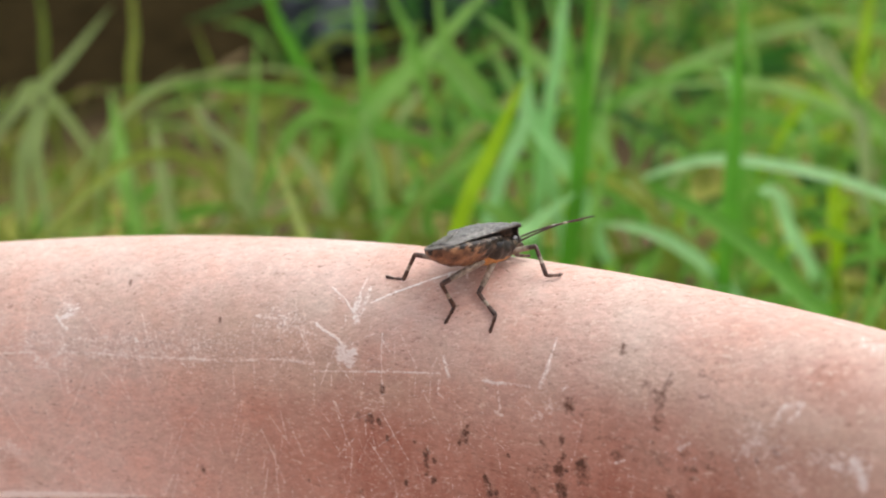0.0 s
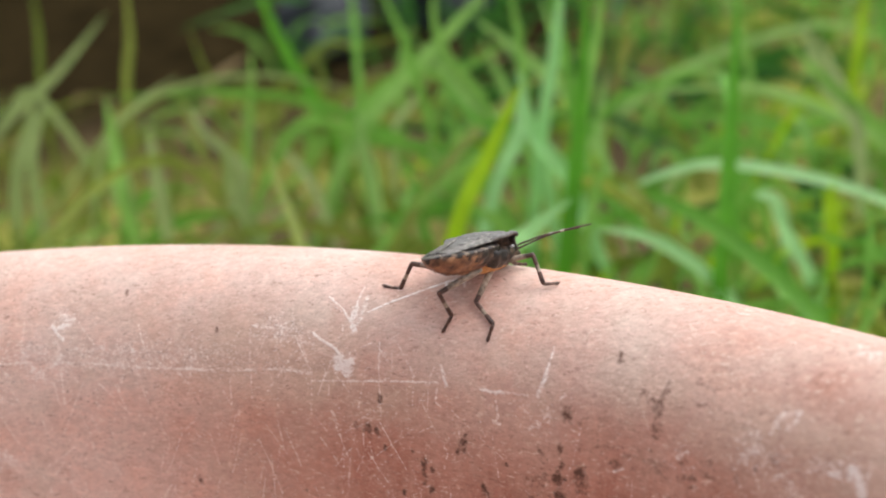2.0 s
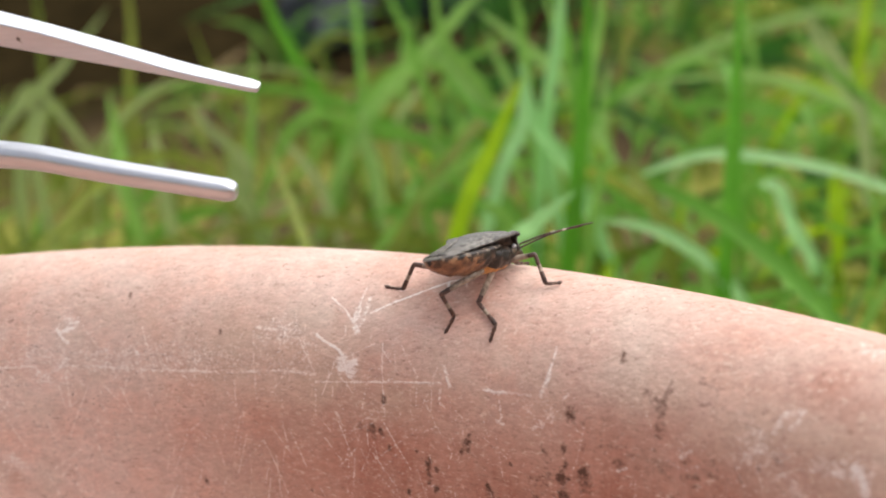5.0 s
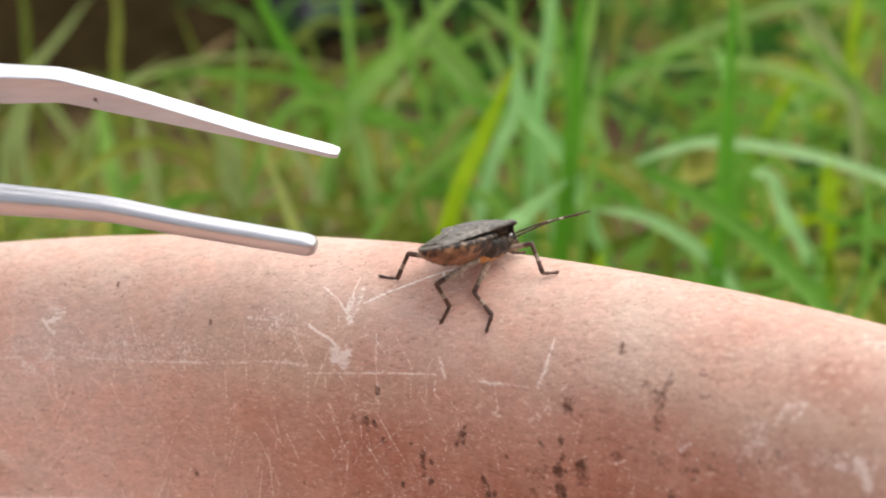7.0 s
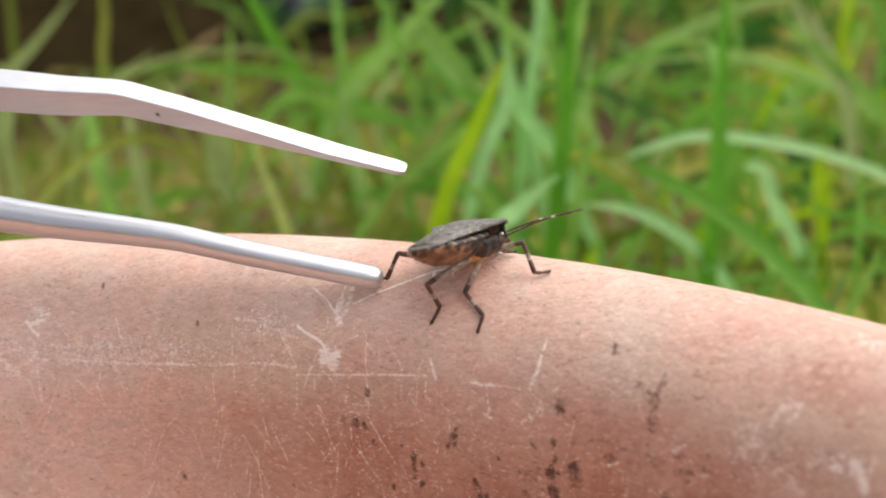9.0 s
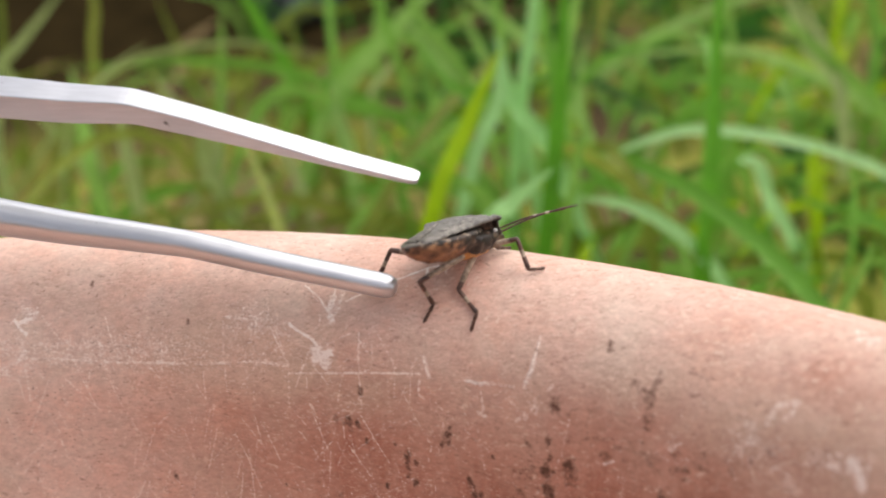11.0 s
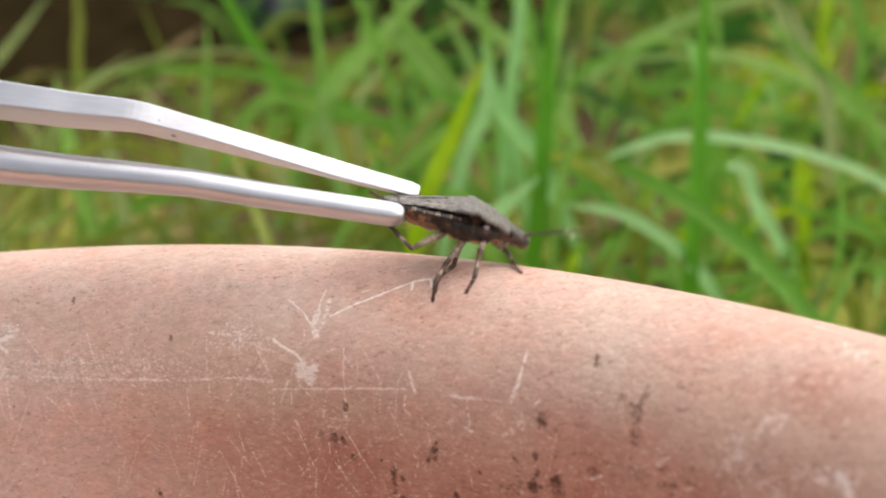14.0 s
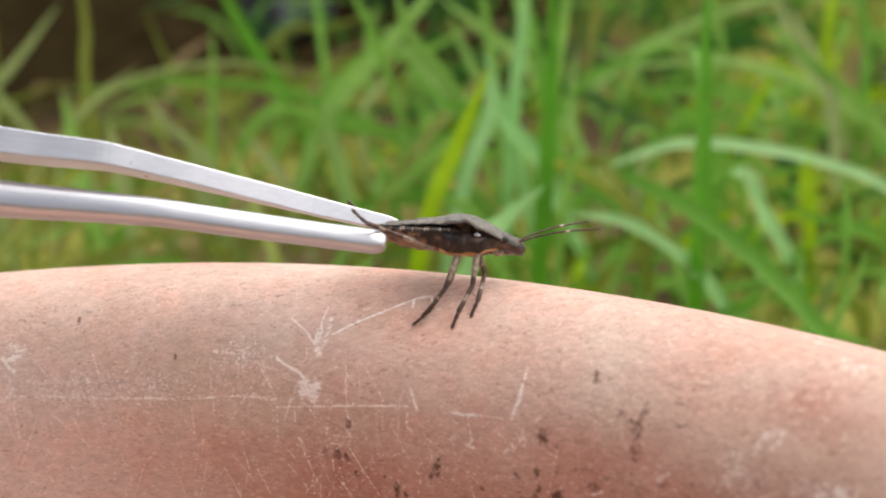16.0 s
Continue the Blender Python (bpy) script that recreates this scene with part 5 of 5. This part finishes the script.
LEG_ROWS = {
    "FR": [
        (0, (3.42, -4.50, -1.00), (3.39, -5.24, -3.91), (4.75, -6.24, -4.08)),
        (12.4, (3.42, -4.50, -1.00), (3.39, -5.24, -3.91), (4.75, -6.24, -4.08)),
        (12.5, (5.08, -3.61, -1.06), (7.24, -5.55, -1.83), (6.28, -5.15, -3.17)),
        (12.7, (4.98, -3.62, -0.67), (7.59, -5.10, -0.61), (6.82, -5.54, -2.05)),
        (13, (5.45, -2.80, -2.55), (4.02, -2.74, -5.19), (5.72, -2.66, -5.16)),
        (13.3, (5.90, -1.78, -0.34), (4.86, -1.33, -3.12), (6.02, -2.57, -3.20)),
        (13.5, (5.89, -2.06, -0.55), (4.77, -1.41, -3.25), (5.84, -2.72, -3.46)),
        (13.7, (5.73, 0.30, -1.67), (5.48, 3.00, -2.97), (6.94, 3.23, -3.80)),
        (13.8, (5.91, -0.13, -0.97), (5.54, 2.59, -2.18), (6.38, 1.62, -3.29)),
        (13.9, (5.25, -3.28, -0.48), (7.19, -5.56, -0.60), (6.74, -6.72, -1.76)),
        (14, (2.16, -4.46, -2.17), (1.84, -6.93, -3.83), (1.29, -7.57, -5.31)),
        (14.1, (3.23, -3.77, -3.51), (3.71, -5.24, -6.08), (3.62, -6.17, -7.50)),
        (14.3, (3.33, -3.52, -3.75), (3.16, -5.01, -6.35), (2.90, -5.70, -7.88)),
        (14.5, (3.11, -3.32, -3.98), (2.69, -4.61, -6.65), (2.44, -5.41, -8.13)),
        (15, (3.57, -2.95, -4.13), (3.36, -4.26, -6.82), (3.25, -5.17, -8.25)),
        (15.5, (2.39, -2.33, -4.54), (1.22, -2.81, -7.26), (0.60, -3.40, -8.73)),
        (16, (2.39, -2.05, -4.63), (1.19, -3.11, -7.16), (0.67, -3.77, -8.64)),
    ],
    "MR": [
        (0, (-0.66, 0.07, -4.73), (-1.02, -1.83, -6.89), (-1.76, -1.37, -8.46)),
        (12.4, (-0.66, 0.07, -4.73), (-1.02, -1.83, -6.89), (-1.76, -1.37, -8.46)),
        (12.5, (3.49, -3.84, -2.95), (5.88, -4.65, -4.37), (6.52, -3.66, -5.74)),
        (12.7, (3.18, -4.41, -1.49), (3.73, -6.38, -3.54), (4.91, -7.42, -4.42)),
        (13, (3.66, -3.30, -3.43), (5.72, -3.96, -5.37), (5.92, -3.86, -7.15)),
        (13.3, (3.32, -3.65, -3.47), (4.38, -5.32, -5.59), (4.39, -6.75, -6.69)),
        (13.5, (2.95, -3.83, -3.66), (2.41, -5.02, -6.25), (3.16, -6.64, -5.97)),
        (13.7, (4.21, -1.90, -3.55), (5.62, -2.65, -5.97), (5.33, -3.56, -7.49)),
        (13.8, (3.32, -2.62, -4.30), (4.31, -3.33, -6.93), (4.19, -3.66, -8.70)),
        (13.9, (2.36, -4.61, -2.89), (3.49, -6.57, -4.70), (4.04, -7.47, -6.16)),
        (14, (-0.63, -3.74, -4.02), (-1.42, -6.25, -5.23), (-1.28, -6.79, -6.94)),
        (14.1, (-0.64, -2.91, -4.63), (-1.31, -3.45, -7.39), (-1.92, -4.07, -8.97)),
        (14.3, (-0.79, -3.95, -3.66), (-1.28, -5.91, -5.73), (-1.77, -5.45, -7.40)),
        (14.5, (-0.37, -4.05, -3.84), (-1.95, -5.05, -6.05), (-2.93, -5.17, -7.56)),
        (15, (-0.65, -3.94, -3.78), (-2.03, -5.15, -6.03), (-2.91, -5.36, -7.58)),
        (15.5, (-0.31, -2.51, -4.95), (-1.76, -2.54, -7.46), (-2.92, -2.71, -8.83)),
        (16, (-0.12, -2.41, -5.06), (-1.68, -2.56, -7.50), (-2.97, -2.77, -8.74)),
    ],
    "HR": [
        (0, (-4.48, 1.43, -3.24), (-2.20, 2.02, -5.70), (-2.96, 2.87, -7.22)),
        (12.4, (-4.48, 1.43, -3.24), (-2.20, 2.02, -5.70), (-2.96, 2.87, -7.22)),
        (12.5, (1.52, -5.30, -1.73), (2.10, -6.02, -5.01), (2.47, -6.44, -6.82)),
        (12.7, (2.31, -4.55, -0.90), (3.96, -6.65, -3.01), (4.55, -7.52, -4.59)),
        (13, (1.33, -5.40, -2.07), (2.04, -2.55, -3.78), (3.56, -2.14, -4.84)),
        (13.3, (1.83, -5.07, -1.36), (-0.33, -7.52, -2.29), (-0.72, -9.23, -3.01)),
        (13.5, (1.23, -5.48, -1.71), (-0.82, -7.89, -2.96), (-1.54, -9.62, -3.29)),
        (13.7, (2.52, -4.23, -2.57), (0.90, -5.55, -5.25), (0.19, -7.00, -6.26)),
        (13.8, (1.89, -4.97, -2.24), (0.75, -6.78, -4.88), (-0.22, -7.82, -6.13)),
        (13.9, (-0.54, -5.89, -2.85), (-0.54, -7.03, -6.06), (-0.81, -7.65, -7.83)),
        (14, (-4.07, -4.79, -2.94), (-5.85, -1.97, -2.27), (-7.45, -1.70, -1.29)),
        (14.1, (-5.74, -1.91, -1.07), (-8.71, -3.52, -0.69), (-10.21, -3.41, 0.47)),
        (14.3, (-5.75, -1.80, -1.04), (-8.80, -3.24, -0.63), (-10.23, -3.15, 0.63)),
        (14.5, (-5.26, -3.13, -0.27), (-7.65, -5.38, 0.60), (-9.13, -5.42, 1.80)),
        (15, (-5.32, -3.11, -0.42), (-7.74, -5.35, 0.37), (-9.23, -5.39, 1.55)),
        (15.5, (-5.29, -3.15, -0.39), (-7.70, -5.42, 0.39), (-9.18, -5.49, 1.57)),
        (16, (-5.26, -3.16, -0.32), (-7.64, -5.44, 0.55), (-9.10, -5.56, 1.75)),
    ],
    "HL": [
        (0, (-2.61, 5.65, -0.28), (-2.09, 7.97, -2.71), (-2.81, 9.62, -2.12)),
        (12.4, (-2.61, 5.65, -0.28), (-2.09, 7.97, -2.71), (-2.81, 9.62, -2.12)),
        (12.5, (-3.17, -2.62, -0.30), (-1.50, -5.57, -0.11), (-2.19, -4.16, -1.18)),
        (12.7, (0.20, -2.72, 0.25), (2.20, -5.23, 1.36), (0.90, -4.71, 0.07)),
        (13, (-3.00, -2.50, 0.21), (-6.32, -2.73, -0.44), (-4.45, -3.02, -0.47)),
        (13.3, (-3.10, -2.70, -0.45), (-6.19, -3.85, 0.34), (-5.68, -5.19, 1.59)),
        (13.5, (-2.97, -2.70, -0.27), (-6.24, -3.07, 0.59), (-5.76, -4.49, 1.74)),
        (13.7, (-4.77, -1.49, -1.07), (-8.10, -1.70, -0.40), (-7.95, -3.21, 0.75)),
        (13.8, (-4.27, -1.79, -0.25), (-7.26, -3.14, 0.67), (-7.77, -4.93, 1.03)),
        (13.9, (-5.00, -0.84, -0.23), (-6.73, 2.00, -0.91), (-8.18, 0.77, -0.86)),
        (14, (-4.53, -1.47, -0.16), (-7.09, 0.76, -0.26), (-8.89, 0.90, 0.32)),
        (14.1, (-5.70, 1.71, -0.68), (-8.58, 3.44, -0.16), (-10.23, 3.54, 0.78)),
        (14.3, (-5.71, 1.50, -0.71), (-8.78, 2.73, 0.09), (-10.44, 2.82, 1.01)),
        (14.5, (-5.46, 1.43, 0.16), (-8.00, 3.43, 1.22), (-9.50, 3.48, 2.38)),
        (15, (-5.55, 1.31, -0.08), (-8.26, 3.07, 0.96), (-9.83, 3.08, 2.03)),
        (15.5, (-5.55, 1.24, -0.09), (-8.43, 2.66, 1.01), (-10.01, 2.62, 2.06)),
        (16, (-5.53, 1.14, -0.05), (-8.54, 2.12, 1.19), (-10.11, 2.04, 2.26)),
    ],
    "FL": [
        (0, (2.17, -2.13, -0.94), (4.96, -1.43, -1.80), (6.59, -1.77, -2.07)),
        (12.4, (2.17, -2.13, -0.94), (4.96, -1.43, -1.80), (6.59, -1.77, -2.07)),
        (12.5, (4.28, 3.55, 0.53), (6.85, 3.23, -0.99), (7.87, 4.54, -0.63)),
        (12.7, (3.01, 4.54, -0.82), (5.61, 3.75, -2.08), (6.17, 5.35, -1.86)),
        (13, (5.49, 3.09, -0.91), (6.73, 2.81, -3.62), (8.42, 2.69, -3.71)),
        (13.3, (3.80, 3.78, -3.26), (6.61, 3.99, -4.30), (7.12, 5.53, -4.80)),
        (13.5, (4.76, 3.17, -3.20), (7.05, 4.00, -4.95), (8.40, 4.81, -5.59)),
        (13.7, (5.40, 2.86, -2.57), (7.42, 2.92, -4.79), (8.29, 2.74, -6.24)),
        (13.8, (5.64, 2.80, -0.74), (7.03, 1.67, -3.14), (7.45, 0.83, -4.56)),
        (13.9, (4.94, -1.21, -0.50), (6.41, -3.83, -0.51), (6.74, -5.44, -0.95)),
        (14, (5.79, 1.28, -2.77), (6.09, -1.68, -3.13), (6.70, -3.25, -3.36)),
        (14.1, (5.61, -0.19, -2.42), (7.05, 1.90, -4.02), (6.98, 0.45, -4.90)),
        (14.3, (5.99, 1.01, -2.17), (6.50, 3.24, -4.12), (7.30, 4.58, -4.79)),
        (14.5, (5.83, 1.01, -2.67), (4.99, -1.43, -4.20), (5.26, -3.02, -4.71)),
        (15, (4.65, -0.93, -3.15), (4.78, -3.14, -5.17), (4.40, -4.67, -5.79)),
        (15.5, (3.19, -1.15, -3.76), (2.81, -2.73, -6.28), (2.22, -3.19, -7.80)),
        (16, (3.51, -1.31, -3.49), (2.92, -2.74, -6.07), (2.33, -3.46, -7.49)),
    ],
    "ML": [
        (0, (1.52, 4.46, 0.45), (-0.88, 3.05, -0.35), (-0.47, 4.80, -0.53)),
        (12.4, (1.52, 4.46, 0.45), (-0.88, 3.05, -0.35), (-0.47, 4.80, -0.53)),
        (12.5, (0.02, 3.90, 0.99), (2.55, 2.65, 0.35), (4.24, 2.06, 0.18)),
        (12.7, (3.16, 1.77, 1.49), (5.57, 0.73, 0.25), (4.50, 1.54, -0.96)),
        (13, (-0.27, 4.50, -3.22), (2.14, 3.03, -2.55), (3.89, 2.59, -2.49)),
        (13.3, (0.60, 4.13, -4.10), (-1.48, 5.77, -5.28), (0.32, 5.67, -5.36)),
        (13.5, (0.81, 4.54, -3.57), (-1.03, 6.44, -4.76), (0.74, 6.21, -4.94)),
        (13.7, (-1.60, -1.47, -1.46), (-4.42, -2.00, -1.07), (-3.98, -3.63, -0.46)),
        (13.8, (3.01, -1.27, -3.55), (2.97, -2.71, -6.07), (3.22, -3.99, -7.31)),
        (13.9, (1.73, -2.22, -2.83), (1.38, -4.77, -4.17), (1.25, -5.15, -5.92)),
        (14, (0.53, -1.00, -4.59), (-0.97, -3.35, -5.40), (-0.98, -4.59, -6.70)),
        (14.1, (0.62, 3.52, -4.66), (-0.32, 0.79, -4.99), (-1.01, -0.64, -5.84)),
        (14.3, (1.07, 4.13, -4.14), (0.24, 1.35, -4.33), (-0.60, -0.07, -5.04)),
        (14.5, (0.18, -1.89, -3.49), (-1.05, -3.68, -5.42), (-2.13, -3.90, -6.84)),
        (15, (0.11, -1.90, -3.44), (-1.26, -3.72, -5.23), (-2.30, -4.01, -6.68)),
        (15.5, (0.33, -0.95, -4.59), (-1.11, -2.33, -6.69), (-2.13, -2.62, -8.15)),
        (16, (0.37, -1.12, -4.46), (-1.05, -2.66, -6.46), (-2.17, -2.98, -7.84)),
    ],
}
ANTENNA_ROWS = {
    -1: [
        (0, (0.455, -0.869, 0.192)),
        (12.4, (0.455, -0.869, 0.192)),
        (12.5, (0.935, 0.166, 0.314)),
        (12.7, (0.314, 0.917, 0.248)),
        (13, (0.321, 0.748, 0.582)),
        (13.5, (0.872, 0.078, 0.483)),
        (13.8, (0.916, -0.157, 0.371)),
        (13.9, (0.774, -0.381, 0.504)),
        (14.1, (0.519, -0.846, 0.122)),
        (14.3, (0.068, -0.993, -0.104)),
        (14.5, (0.419, -0.904, 0.083)),
        (15, (0.814, -0.522, 0.257)),
        (15.5, (0.847, -0.476, 0.238)),
        (16, (0.907, -0.347, 0.241)),
    ],
    1: [
        (0, (0.459, -0.873, 0.166)),
        (12.4, (0.463, -0.871, 0.164)),
        (12.5, (0.962, -0.151, 0.229)),
        (12.7, (0.838, 0.375, 0.396)),
        (13, (0.741, 0.221, 0.633)),
        (13.5, (0.892, -0.104, 0.438)),
        (13.8, (-0.286, 0.520, 0.804)),
        (13.9, (0.450, -0.859, 0.246)),
        (14.1, (0.835, 0.539, 0.116)),
        (14.3, (0.709, 0.693, -0.130)),
        (14.5, (0.865, 0.495, 0.079)),
        (15, (0.910, 0.270, 0.316)),
        (15.5, (0.918, 0.286, 0.277)),
        (16, (0.921, 0.248, 0.298)),
    ],
}


def aimed(rest, way):
    return Vector(rest).rotation_difference(Vector(way)).to_matrix().to_4x4()


def motions():
    walk(TWEEZERS, [(t, pose(x * MM, y * MM, z * MM, rx, ry, rz)) for t, x, y, z, rx, ry, rz, up, low in TWEEZER_ROWS])
    walk(ARM_UP, [(r[0], pose(0, 0, 0, 0, -r[7], 0)) for r in TWEEZER_ROWS])
    walk(ARM_LOW, [(r[0], pose(0, 0, 0, 0, r[8], 0)) for r in TWEEZER_ROWS])
    walk(BUG, [(t, pose(x * MM, y * MM, z * MM, rx, ry, rz)) for t, x, y, z, rx, ry, rz in BODY_ROWS])
    for key, rows in LEG_ROWS.items():
        side = 1 if key[1] == "L" else -1
        hx, hy, hz = HIPS[key[0]]
        hip = Vector((hx, hy * side, hz))
        femur, tibia, _ = LENGTHS[key[0]]
        thigh_rows, shin_rows, foot_rows = [], [], []
        for t, knee, ankle, toe in rows:
            knee, ankle, toe = Vector(knee), Vector(ankle), Vector(toe)
            turn = pose(0, 0, 0, 0, 0, 90 * side) @ aimed((1, 0, 0), pose(0, 0, 0, 0, 0, -90 * side) @ (knee - hip))
            thigh = Matrix.Translation(hip * MM) @ turn
            back = turn.to_3x3().inverted()
            shin = Matrix.Translation((femur * MM, 0, 0)) @ aimed((1, 0, 0), back @ (ankle - knee))
            foot = Matrix.Translation(back @ (ankle - hip) * MM) @ aimed((1, 0, 0), back @ (toe - ankle))
            thigh_rows.append((t, thigh))
            shin_rows.append((t, shin))
            foot_rows.append((t, foot))
        for ob, some in zip(LEGS[key], (thigh_rows, shin_rows, foot_rows)):
            walk(ob, some)
    for s, rows in ANTENNA_ROWS.items():
        base = Matrix.Translation((6.2 * MM, 0.7 * s * MM, -0.5 * MM))
        walk(ANTENNAE[s], [(t, base @ aimed((1, 0, 0), way)) for t, way in rows])


motions()
